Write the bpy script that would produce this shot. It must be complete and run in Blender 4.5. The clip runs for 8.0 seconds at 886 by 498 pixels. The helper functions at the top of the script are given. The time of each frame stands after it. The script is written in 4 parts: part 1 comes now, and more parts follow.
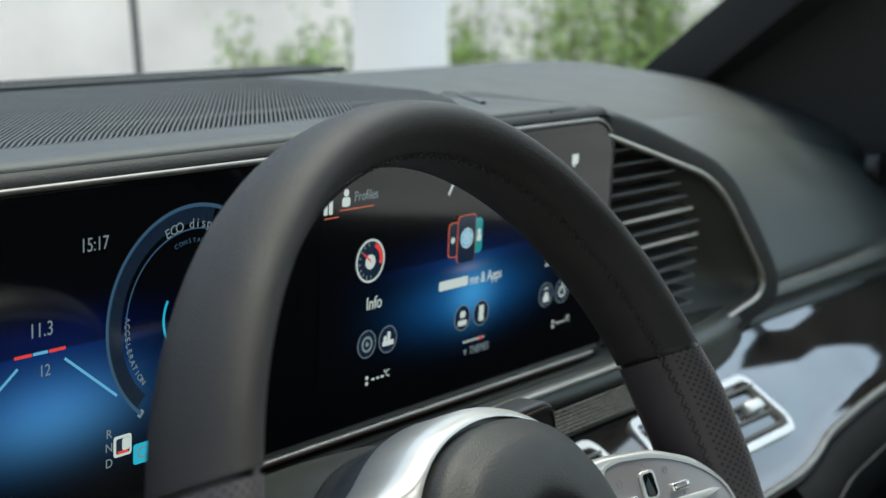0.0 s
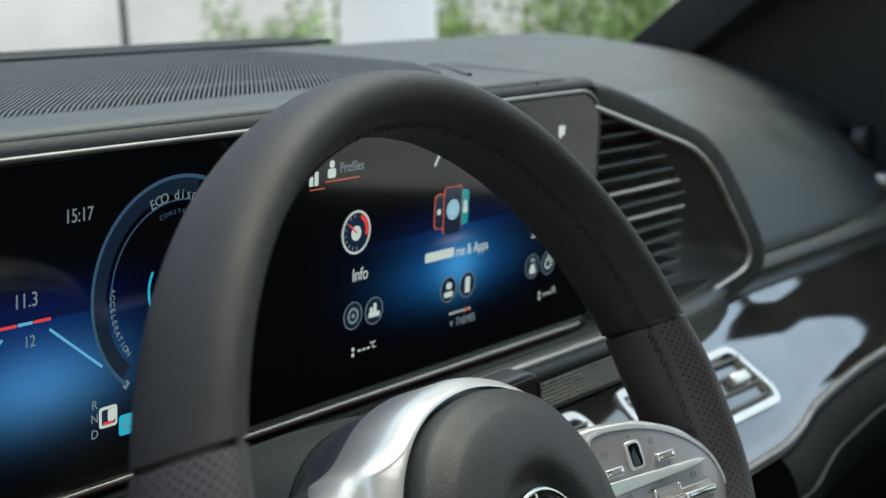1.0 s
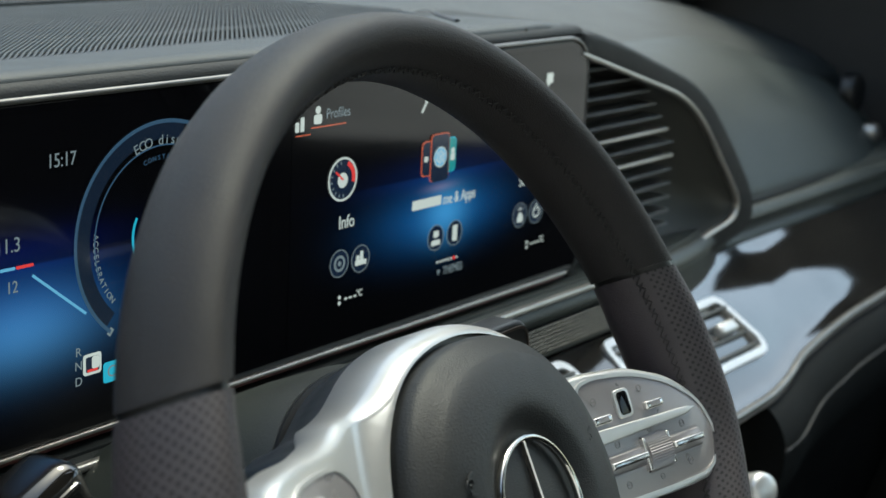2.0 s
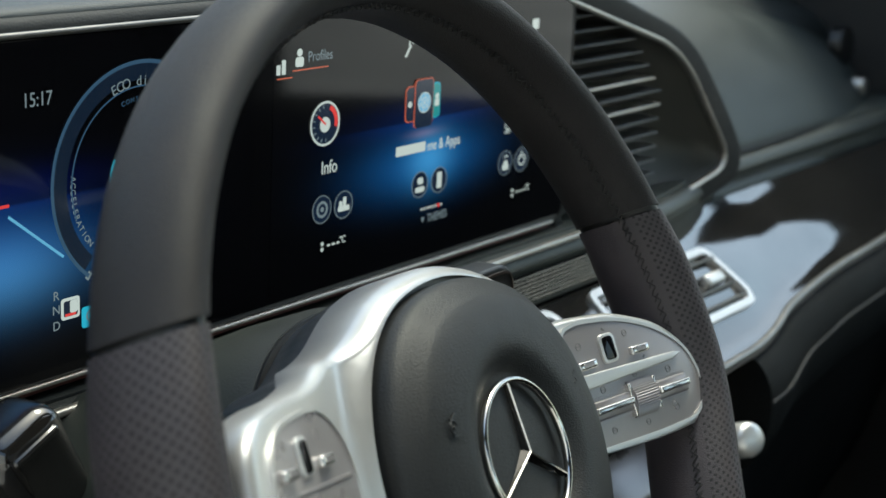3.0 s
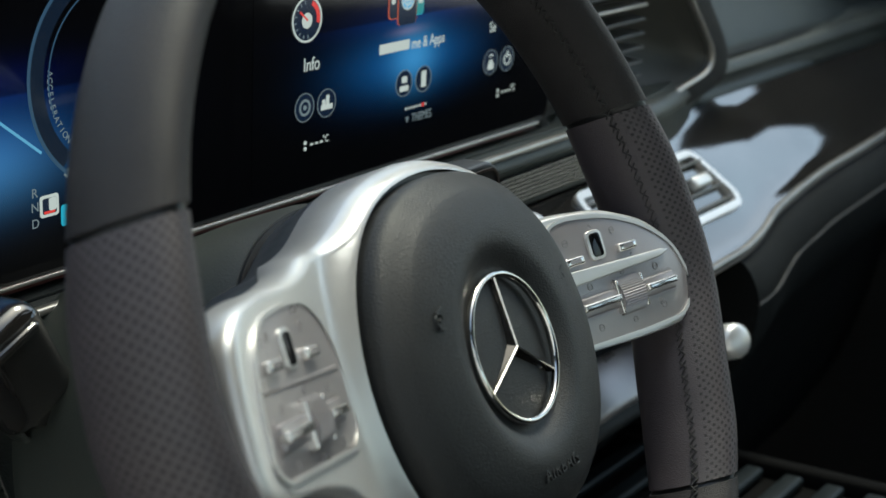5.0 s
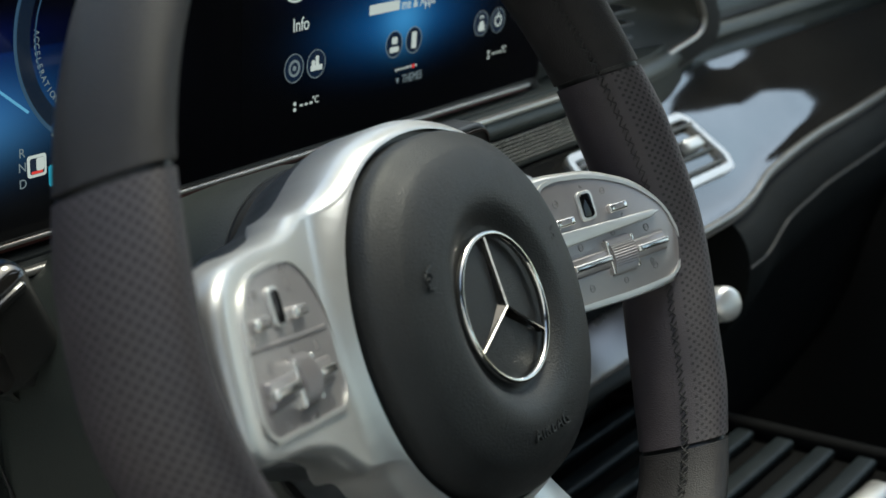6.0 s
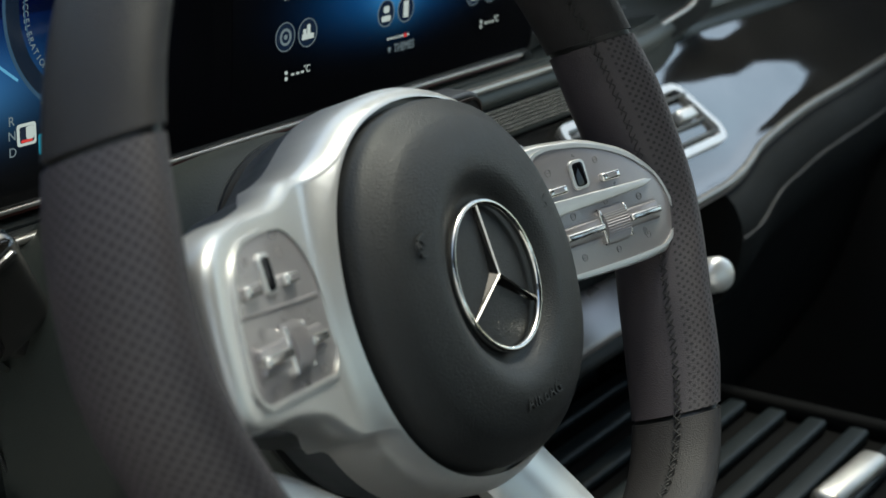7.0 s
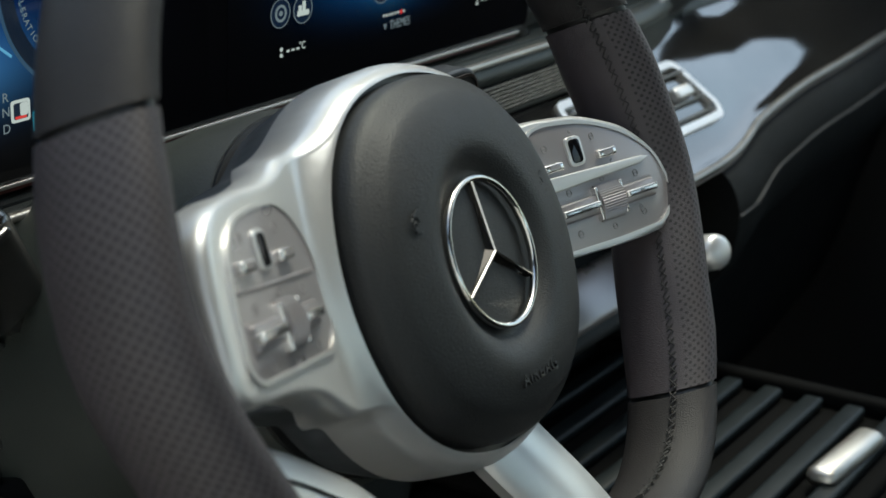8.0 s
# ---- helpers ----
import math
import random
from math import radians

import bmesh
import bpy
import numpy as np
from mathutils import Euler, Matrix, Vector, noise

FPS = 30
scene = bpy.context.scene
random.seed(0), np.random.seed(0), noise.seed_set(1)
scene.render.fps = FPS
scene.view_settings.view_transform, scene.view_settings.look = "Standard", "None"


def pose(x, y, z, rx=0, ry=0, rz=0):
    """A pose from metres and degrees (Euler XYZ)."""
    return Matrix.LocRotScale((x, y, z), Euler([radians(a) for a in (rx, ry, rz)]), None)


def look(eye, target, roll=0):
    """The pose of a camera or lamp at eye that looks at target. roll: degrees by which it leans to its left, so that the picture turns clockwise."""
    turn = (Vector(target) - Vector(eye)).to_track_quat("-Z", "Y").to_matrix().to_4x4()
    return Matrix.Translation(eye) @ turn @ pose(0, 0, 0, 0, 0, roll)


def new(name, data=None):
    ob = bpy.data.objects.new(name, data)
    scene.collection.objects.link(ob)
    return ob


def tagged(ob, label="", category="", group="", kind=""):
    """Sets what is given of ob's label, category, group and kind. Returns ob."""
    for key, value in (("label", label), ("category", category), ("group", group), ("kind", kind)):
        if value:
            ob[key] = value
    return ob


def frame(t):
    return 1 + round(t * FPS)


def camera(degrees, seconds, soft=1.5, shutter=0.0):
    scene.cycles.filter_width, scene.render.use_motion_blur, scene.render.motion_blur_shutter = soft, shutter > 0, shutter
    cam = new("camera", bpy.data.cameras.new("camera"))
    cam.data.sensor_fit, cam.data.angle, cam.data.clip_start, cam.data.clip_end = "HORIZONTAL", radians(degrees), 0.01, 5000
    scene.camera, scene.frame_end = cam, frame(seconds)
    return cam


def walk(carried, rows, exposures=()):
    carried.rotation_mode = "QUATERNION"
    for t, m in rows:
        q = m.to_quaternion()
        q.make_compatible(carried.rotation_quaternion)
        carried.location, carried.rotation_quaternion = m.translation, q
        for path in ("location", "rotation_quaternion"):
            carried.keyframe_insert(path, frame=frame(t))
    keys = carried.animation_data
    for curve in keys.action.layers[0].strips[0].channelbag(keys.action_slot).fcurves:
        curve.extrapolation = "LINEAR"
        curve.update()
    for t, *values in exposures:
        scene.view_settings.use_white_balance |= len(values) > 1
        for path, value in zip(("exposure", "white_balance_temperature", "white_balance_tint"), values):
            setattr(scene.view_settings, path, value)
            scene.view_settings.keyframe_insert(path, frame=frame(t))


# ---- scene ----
cam = camera(31.69, 8.0, soft=1.5)
Z0 = 1.10   # height of the steering wheel's centre over the ground
PATH = [
    (0.0, -0.4510, -0.2894, 0.2054, 52.63, -8.59, -1.11),
    (0.5, -0.4504, -0.2894, 0.2048, 52.78, -8.87, -1.05),
    (1.0, -0.4502, -0.2904, 0.2038, 53.03, -9.53, -1.10),
    (1.5, -0.4489, -0.2885, 0.2032, 53.27, -10.47, -1.02),
    (3.0, -0.4396, -0.2839, 0.1899, 53.95, -12.58, -0.89),
    (3.5, -0.4373, -0.2823, 0.1872, 54.05, -13.44, -0.95),
    (4.0, -0.4359, -0.2807, 0.1837, 54.20, -14.11, -0.97),
    (4.5, -0.4353, -0.2802, 0.1818, 54.33, -14.92, -0.99),
    (6.0, -0.4327, -0.2797, 0.1767, 54.74, -16.85, -0.93),
    (6.5, -0.4321, -0.2797, 0.1754, 54.85, -17.36, -0.89),
    (7.0, -0.4314, -0.2792, 0.1741, 54.99, -17.80, -0.89),
    (7.5, -0.4305, -0.2786, 0.1729, 55.10, -18.27, -0.83),
    (8.0, -0.4303, -0.2792, 0.1725, 55.08, -18.54, -0.89),
]


def heading(yaw, pitch, roll):
    """Turn of a camera that faces yaw degrees clockwise from +y, pitched up and rolled."""
    return pose(0, 0, 0, 0, 0, -yaw) @ pose(0, 0, 0, 90 + pitch, 0, 0) @ pose(0, 0, 0, 0, 0, roll)


walk(cam, [(t, Matrix.Translation((x, y, Z0 + z)) @ heading(yaw, pitch, roll)) for t, x, y, z, yaw, pitch, roll in PATH],
     exposures=[(0.0, 1.32, 6600.0, -7.0), (4.0, 1.30, 6600.0, -7.0), (6.0, 1.14, 6600.0, -6.0), (8.0, 1.12, 6600.0, -6.0)])
cam.data.dof.use_dof = True
cam.data.dof.focus_distance = 0.62
cam.data.dof.aperture_fstop = 13.5

# ---- light ----
world = bpy.data.worlds.new("sky")
scene.world = world
world.use_nodes = True
wn = world.node_tree.nodes
sky = wn.new("ShaderNodeTexSky")
sky.sky_type, sky.sun_disc = "NISHITA", False
sky.sun_elevation, sky.sun_rotation = radians(70), radians(90)
sky.dust_density, sky.air_density = 3.0, 1.0
world.node_tree.links.new(sky.outputs[0], wn["Background"].inputs[0])
wn["Background"].inputs[1].default_value = 0.15
sun = new("sun", bpy.data.lights.new("sun", "SUN"))
sun.data.energy, sun.data.angle, sun.data.color = 1.05, radians(14), (1.0, 0.95, 0.88)
sun.matrix_world = look((3.2, 0.4, 9.0), (0.0, 0.0, 0.0))


# ---- materials ----
def material(name, colour, rough=0.5, metal=0.0, vary=0.15, scale=40.0, bump=0.0, bump_scale=400.0, coat=0.0, spec=0.5, kind="noise", rough_vary=0.1):
    """A surface with two scales of colour variation, uneven gloss and fine relief."""
    mat = bpy.data.materials.new(name)
    mat.use_nodes = True
    tree = mat.node_tree
    bsdf = tree.nodes["Principled BSDF"]
    link = tree.links.new
    coord = tree.nodes.new("ShaderNodeTexCoord")
    big = tree.nodes.new("ShaderNodeTexNoise")
    big.inputs["Scale"].default_value, big.inputs["Detail"].default_value = scale, 6.0
    link(coord.outputs["Object"], big.inputs["Vector"])
    ramp = tree.nodes.new("ShaderNodeMapRange")
    ramp.inputs["From Min"].default_value, ramp.inputs["From Max"].default_value = 0.3, 0.7
    ramp.inputs["To Min"].default_value, ramp.inputs["To Max"].default_value = 1 - vary, 1 + vary
    link(big.outputs["Fac"], ramp.inputs["Value"])
    mix = tree.nodes.new("ShaderNodeVectorMath")
    mix.operation = "SCALE"
    mix.inputs[0].default_value = colour[:3]
    link(ramp.outputs["Result"], mix.inputs["Scale"])
    link(mix.outputs["Vector"], bsdf.inputs["Base Color"])
    gloss = tree.nodes.new("ShaderNodeMapRange")
    gloss.inputs["To Min"].default_value, gloss.inputs["To Max"].default_value = max(0.02, rough - rough_vary), min(1, rough + rough_vary)
    link(big.outputs["Fac"], gloss.inputs["Value"])
    link(gloss.outputs["Result"], bsdf.inputs["Roughness"])
    bsdf.inputs["Metallic"].default_value = metal
    bsdf.inputs["Coat Weight"].default_value = coat
    bsdf.inputs["Coat Roughness"].default_value = 0.04
    bsdf.inputs["Specular IOR Level"].default_value = spec
    if bump:
        if kind == "cells":
            fine = tree.nodes.new("ShaderNodeTexVoronoi")
            out = fine.outputs["Distance"]
        else:
            fine = tree.nodes.new("ShaderNodeTexNoise")
            fine.inputs["Detail"].default_value = 4.0
            out = fine.outputs["Fac"]
        fine.inputs["Scale"].default_value = bump_scale
        link(coord.outputs["Object"], fine.inputs["Vector"])
        node = tree.nodes.new("ShaderNodeBump")
        node.inputs["Strength"].default_value, node.inputs["Distance"].default_value = bump, 0.001
        link(out, node.inputs["Height"])
        link(node.outputs["Normal"], bsdf.inputs["Normal"])
    return mat


def perforated(name, colour):
    """Leather punched with staggered rows of small holes, laid out along the UV map in metres."""
    mat = material(name, colour, 0.55, vary=0.12, bump=0.2, bump_scale=1700, kind="cells")
    tree = mat.node_tree
    link = tree.links.new
    bsdf = tree.nodes["Principled BSDF"]
    uv = tree.nodes.new("ShaderNodeUVMap")
    uv.uv_map = "UVMap"
    part_xy = tree.nodes.new("ShaderNodeSeparateXYZ")
    link(uv.outputs[0], part_xy.inputs[0])

    def math_node(op, a, b=None):
        node = tree.nodes.new("ShaderNodeMath")
        node.operation = op
        for socket, value in zip(node.inputs, (a, b)):
            if value is None:
                continue
            if isinstance(value, (int, float)):
                socket.default_value = value
            else:
                link(value, socket)
        return node.outputs[0]

    step = 0.0036
    su = math_node("DIVIDE", part_xy.outputs[0], step)
    sv = math_node("DIVIDE", part_xy.outputs[1], step)
    holes = None
    for shift in (0.0, 0.5):
        a = math_node("SUBTRACT", math_node("FRACT", math_node("ADD", su, shift)), 0.5)
        b = math_node("SUBTRACT", math_node("FRACT", math_node("ADD", sv, shift)), 0.5)
        d = math_node("SQRT", math_node("ADD", math_node("MULTIPLY", a, a), math_node("MULTIPLY", b, b)))
        hole = math_node("LESS_THAN", d, 0.195)
        holes = hole if holes is None else math_node("MAXIMUM", holes, hole)
    punched = math_node("MAXIMUM", math_node("LESS_THAN", part_xy.outputs[1], 0.0420), math_node("GREATER_THAN", part_xy.outputs[1], 0.0864))
    holes = math_node("MULTIPLY", holes, punched)
    old = bsdf.inputs["Base Color"].links[0].from_socket
    mix = tree.nodes.new("ShaderNodeMix")
    mix.data_type = "RGBA"
    link(holes, mix.inputs["Factor"])
    link(old, mix.inputs[6])
    mix.inputs[7].default_value = (0.004, 0.0036, 0.004, 1)
    link(mix.outputs[2], bsdf.inputs["Base Color"])
    first = bsdf.inputs["Normal"].links[0].from_node
    second = tree.nodes.new("ShaderNodeBump")
    second.inputs["Strength"].default_value, second.inputs["Distance"].default_value, second.invert = 0.8, 0.0006, True
    link(holes, second.inputs["Height"])
    link(first.outputs["Normal"], second.inputs["Normal"])
    link(second.outputs["Normal"], bsdf.inputs["Normal"])
    return mat


def glowing(name, colour, strength=1.0):
    mat = bpy.data.materials.new(name)
    mat.use_nodes = True
    bsdf = mat.node_tree.nodes["Principled BSDF"]
    bsdf.inputs["Base Color"].default_value = (0.01, 0.01, 0.012, 1)
    bsdf.inputs["Roughness"].default_value = 0.12
    bsdf.inputs["Emission Color"].default_value = (*colour, 1)
    bsdf.inputs["Emission Strength"].default_value = strength
    return mat


LEATHER = material("black leather", (0.0185, 0.0166, 0.0172), 0.58, vary=0.18, scale=45, bump=0.25, bump_scale=1700, kind="cells", spec=0.32)
GRIP = perforated("perforated leather", (0.041, 0.0338, 0.0384))
HUB_SKIN = material("grained airbag cover", (0.0094, 0.0101, 0.0108), 0.54, vary=0.12, scale=50, bump=0.22, bump_scale=1500, kind="cells")
DASH = material("dashboard leatherette", (0.0150, 0.0200, 0.0212), 0.52, vary=0.14, scale=25, bump=0.25, bump_scale=1800, kind="cells")
DASH_DARK = material("dark soft plastic", (0.010, 0.0107, 0.0107), 0.6, vary=0.2, scale=30, bump=0.3, bump_scale=900, spec=0.32)
GLOSS = material("black glass", (0.004, 0.004, 0.005), 0.05, vary=0.1, spec=0.32, rough_vary=0.02)
PIANO = material("black lacquer trim", (0.012, 0.011, 0.010), 0.09, vary=0.3, scale=14, coat=1.0, rough_vary=0.03)
METAL_TRIM = material("lacquered dark metal", (0.108, 0.101, 0.094), 0.06, 0.9, vary=0.2, scale=18, coat=0.8, rough_vary=0.02)
SILVER = material("satin silver paint", (0.62, 0.612, 0.60), 0.36, 0.65, vary=0.05, scale=30, bump=0.04, bump_scale=1500)
PANEL = material("brushed pewter plastic", (0.31, 0.288, 0.290), 0.30, 0.5, vary=0.06, scale=40, bump=0.05, bump_scale=1500)
POLISHED = material("polished silver switches", (0.72, 0.70, 0.68), 0.2, 0.9, vary=0.06, scale=60)
CHROME = material("chrome", (0.62, 0.60, 0.57), 0.10, 1.0, vary=0.05, scale=20, rough_vary=0.03)
TRIM_SILVER = material("matte chrome strip", (0.50, 0.475, 0.44), 0.40, 1.0, vary=0.08, scale=50)
KNEE = material("charcoal soft plastic", (0.0125, 0.0150, 0.0142), 0.55, vary=0.14, scale=30, bump=0.25, bump_scale=1200, kind="cells", spec=0.4)
# Dashboard leatherette with the passenger side's light put into a paler colour.
DASH_LIT = material("lit copy of dashboard leatherette", (0.023, 0.030, 0.0295), 0.48, vary=0.12, scale=25, bump=0.2, bump_scale=1800, kind="cells")
VENT_WALL = material("warm grey vent wall", (0.050, 0.050, 0.044), 0.55, vary=0.1, scale=40)
BRONZE = material("smoked bronze edge", (0.17, 0.135, 0.118), 0.34, 0.85, vary=0.1, scale=60)
DULL_STRIP = material("dull chrome strip", (0.22, 0.21, 0.195), 0.38, 1.0, vary=0.1, scale=60)
BLACK = material("black plastic", (0.008, 0.008, 0.008), 0.4, vary=0.2, scale=30, bump=0.1, bump_scale=600)
SYMBOL = material("grey print", (0.24, 0.225, 0.225), 0.5, vary=0.1, scale=200)
RIB_GROUND = material("black fabric", (0.004, 0.004, 0.004), 0.95, vary=0.2, scale=200, spec=0.05)
STAR_DARK = material("dark chrome", (0.095, 0.089, 0.084), 0.24, 1.0, vary=0.08, scale=60, rough_vary=0.04)
SHADE_METAL = material("dark satin metal with shade", (0.085, 0.092, 0.10), 0.42, 0.6, vary=0.06, scale=40)
SHROUD = material("dark satin shroud plastic", (0.014, 0.0175, 0.0150), 0.55, vary=0.12, scale=30, bump=0.12, bump_scale=1400, kind="cells")
SATIN_BAND = material("satin grey band", (0.040, 0.046, 0.042), 0.42, vary=0.1, scale=30, bump=0.15, bump_scale=1500, kind="cells")
SOFT_BLACK = material("soft black leather", (0.0038, 0.0043, 0.0043), 0.7, vary=0.15, scale=30, bump=0.2, bump_scale=1500, kind="cells", spec=0.12)
THREAD = material("dark thread", (0.016, 0.015, 0.015), 0.7, vary=0.2, scale=200)


# ---- building helpers ----
def thing(name, m, label="", category="", group="", kind=""):
    ob = new(name)
    ob.empty_display_size = 0.02
    ob.matrix_world = Matrix.Translation((0, 0, Z0)) @ m
    return tagged(ob, label, category, group, kind)


def mesh_of(name, bm, mat, smooth=50):
    bmesh.ops.recalc_face_normals(bm, faces=bm.faces)
    me = bpy.data.meshes.new(name)
    bm.to_mesh(me)
    bm.free()
    me.materials.append(mat)
    if smooth:
        me.shade_smooth()
        me.set_sharp_from_angle(angle=radians(smooth))
    return me


def part(name, bm, mat, parent, label="", m=None, smooth=50):
    ob = new(name, mesh_of(name, bm, mat, smooth))
    ob.parent = parent
    if m is not None:
        ob.matrix_basis = m
    return tagged(ob, label)


def solid(name, bm, mat, m, label="", category="", group="", kind="", smooth=50):
    """A thing of one mesh, at the pose m relative to the wheel's centre."""
    ob = new(name, mesh_of(name, bm, mat, smooth))
    ob.matrix_world = Matrix.Translation((0, 0, Z0)) @ m
    return tagged(ob, label, category, group, kind)


def box(sx, sy, sz, at=(0, 0, 0), bevel=0.0, seg=2, bm=None, turn=None):
    own = bmesh.new()
    bmesh.ops.create_cube(own, size=1.0, matrix=Matrix.Diagonal((sx, sy, sz, 1)))
    if bevel:
        bmesh.ops.bevel(own, geom=own.edges[:], offset=bevel, segments=seg, profile=0.5, affect="EDGES")
    own.transform(Matrix.Translation(at) @ (turn or Matrix()))
    if bm is None:
        return own
    return merge(bm, own)


def merge(bm, other):
    me = bpy.data.meshes.new("tmp")
    other.to_mesh(me)
    other.free()
    bm.from_mesh(me)
    bpy.data.meshes.remove(me)
    return bm


def loft(rings, closed_ring=True, closed_path=False, caps=True, uv=None):
    """Skin over rows of points; uv(i, j) gives metres."""
    bm = bmesh.new()
    rows = [[bm.verts.new(p) for p in ring] for ring in rings]
    layer = bm.loops.layers.uv.new("UVMap") if uv else None
    n_r, n_p = len(rings), len(rings[0])
    for i in range(n_r if closed_path else n_r - 1):
        a, b = rows[i], rows[(i + 1) % n_r]
        for j in range(n_p if closed_ring else n_p - 1):
            k = (j + 1) % n_p
            f = bm.faces.new((a[j], a[k], b[k], b[j]))
            if uv:
                for lp, (p, q) in zip(f.loops, ((i, j), (i, j + 1), (i + 1, j + 1), (i + 1, j))):
                    lp[layer].uv = uv(p, q)
    if caps and closed_ring and not closed_path:
        bm.faces.new(rows[0][::-1])
        bm.faces.new(rows[-1])
    return bm


def smooth_path(points, n=8, closed=False):
    """Catmull-Rom through the points."""
    pts = [Vector(p) for p in points]
    out = []
    count = len(pts)
    for i in range(count if closed else count - 1):
        p = [pts[(i + k) % count] if closed else pts[min(max(i + k, 0), count - 1)] for k in (-1, 0, 1, 2)]
        for s in range(n):
            t = s / n
            out.append(0.5 * (2 * p[1] + (p[2] - p[0]) * t + (2 * p[0] - 5 * p[1] + 4 * p[2] - p[3]) * t * t + (3 * p[1] - p[0] - 3 * p[2] + p[3]) * t ** 3))
    if not closed:
        out.append(pts[-1])
    return out


def sweep(path, section, up=(0, 0, 1), closed=False, caps=True, scale=None, uv=None):
    """Carry a section of (side, up) points along a path."""
    rings = []
    up = Vector(up)
    n = len(path)
    for i, p in enumerate(path):
        p = Vector(p)
        a = Vector(path[(i - 1) % n] if closed or i else path[0])
        b = Vector(path[(i + 1) % n] if closed or i < n - 1 else path[-1])
        d = (b - a).normalized()
        side = d.cross(up).normalized()
        top = side.cross(d)
        k = scale(i / max(1, n - 1)) if scale else 1.0
        rings.append([p + side * s * k + top * t * k for s, t in section])
    return loft(rings, True, closed, caps, uv)


def round_section(a, b, n=16):
    return [(a * math.cos(2 * math.pi * k / n), b * math.sin(2 * math.pi * k / n)) for k in range(n)]


def rounded_poly(points, radius, seg=5):
    """A plane outline with its corners rounded; radius may be one number or one for each corner."""
    out = []
    n = len(points)
    for i, p in enumerate(points):
        p = Vector(p)
        a, b = Vector(points[i - 1]) - p, Vector(points[(i + 1) % n]) - p
        r = radius[i] if isinstance(radius, (list, tuple)) else radius
        r = min(r, a.length * 0.48, b.length * 0.48)
        s, e = p + a.normalized() * r, p + b.normalized() * r
        for k in range(seg + 1):
            t = k / seg
            out.append(s.lerp(p, t).lerp(p.lerp(e, t), t))
    return out


def inset_poly(pts, d):
    """Outline moved inward by d (counter-clockwise outlines)."""
    n = len(pts)
    out = []
    for i in range(n):
        a, b = Vector(pts[i - 1]), Vector(pts[(i + 1) % n])
        t = (b - a)
        t = t.normalized() if t.length > 1e-9 else Vector((1, 0))
        out.append(Vector(pts[i]) + Vector((-t.y, t.x)) * d)
    return out


def slab(outline, z0, z1, bevel=0.0, seg=3):
    """A plate of the outline from z0 to z1 with its upper edge rounded."""
    rings = [[(p[0], p[1], z0) for p in outline]]
    if bevel:
        for k in range(seg + 1):
            a = math.pi / 2 * k / seg
            rings.append([(p[0], p[1], z1 - bevel + bevel * math.sin(a)) for p in inset_poly(outline, bevel * (1 - math.cos(a)))])
    else:
        rings.append([(p[0], p[1], z1) for p in outline])
    return loft(rings)


def ring_plate(outer, inner, z0, z1):
    """A band between two outlines of as many points."""
    return loft([[(p[0], p[1], z0) for p in outer], [(p[0], p[1], z1) for p in outer], [(p[0], p[1], z1) for p in inner], [(p[0], p[1], z0) for p in inner]], True, True)


def circle_pts(r, n=32, cx=0.0, cy=0.0, ry=None):
    return [Vector((cx + r * math.cos(2 * math.pi * k / n), cy + (ry or r) * math.sin(2 * math.pi * k / n))) for k in range(n)]


def letters(text, size, depth=0.0002, align="CENTER", spacing=1.0, slim=1.0):
    """The text as a mesh in the plane of x and y, from the built-in font."""
    curve = bpy.data.curves.new("letters", "FONT")
    curve.body, curve.size, curve.extrude, curve.align_x, curve.align_y, curve.space_character = text, size, depth, align, "CENTER", spacing
    ob = bpy.data.objects.new("letters", curve)
    scene.collection.objects.link(ob)
    bpy.context.view_layer.update()
    me = bpy.data.meshes.new_from_object(ob.evaluated_get(bpy.context.evaluated_depsgraph_get()))
    bpy.data.objects.remove(ob)
    bpy.data.curves.remove(curve)
    bm = bmesh.new()
    bm.from_mesh(me)
    bpy.data.meshes.remove(me)
    bm.transform(Matrix.Diagonal((slim, 1, 1, 1)))
    return bm


# ---- steering wheel ----
def frame_of(tilt, turn, roll):
    """Axes of a disc that faces the driver: x right, y up its face, z towards the driver."""
    t, g, r = radians(tilt), radians(turn), radians(roll)
    u = Vector((math.cos(g), math.sin(g), 0))
    ahead = Vector((-math.sin(g), math.cos(g), 0))
    v = ahead * math.sin(t) + Vector((0, 0, math.cos(t)))
    n = -ahead * math.cos(t) + Vector((0, 0, math.sin(t)))
    u2, v2 = u * math.cos(r) - v * math.sin(r), u * math.sin(r) + v * math.cos(r)
    return Matrix((u2, v2, n)).transposed().to_4x4()


WHEEL = frame_of(21.5, 8.06, 6.78)
wheel = thing("steering_wheel", WHEEL, "flat-bottomed black leather steering wheel with satin silver spokes", "steering wheel")
RIM_C, RIM_R, RIM_A, RIM_B = Vector((-0.0073, 0.0059, -0.0074)), 0.1704, 0.0110, 0.0200


def rim_radius(a):
    """Radius of the rim's centre line at the angle a; the lower edge is flattened."""
    s = math.sin(a)
    k = min(1, max(0, -s / 0.4 + 0.15))
    shrink = 1 - 0.062 * k * k * (3 - 2 * k)
    flat = 0.135 / max(0.2, -s) if s < -0.5 else 9
    return shrink / ((1 / RIM_R) ** 12 + (1 / flat) ** 12) ** (1 / 12)


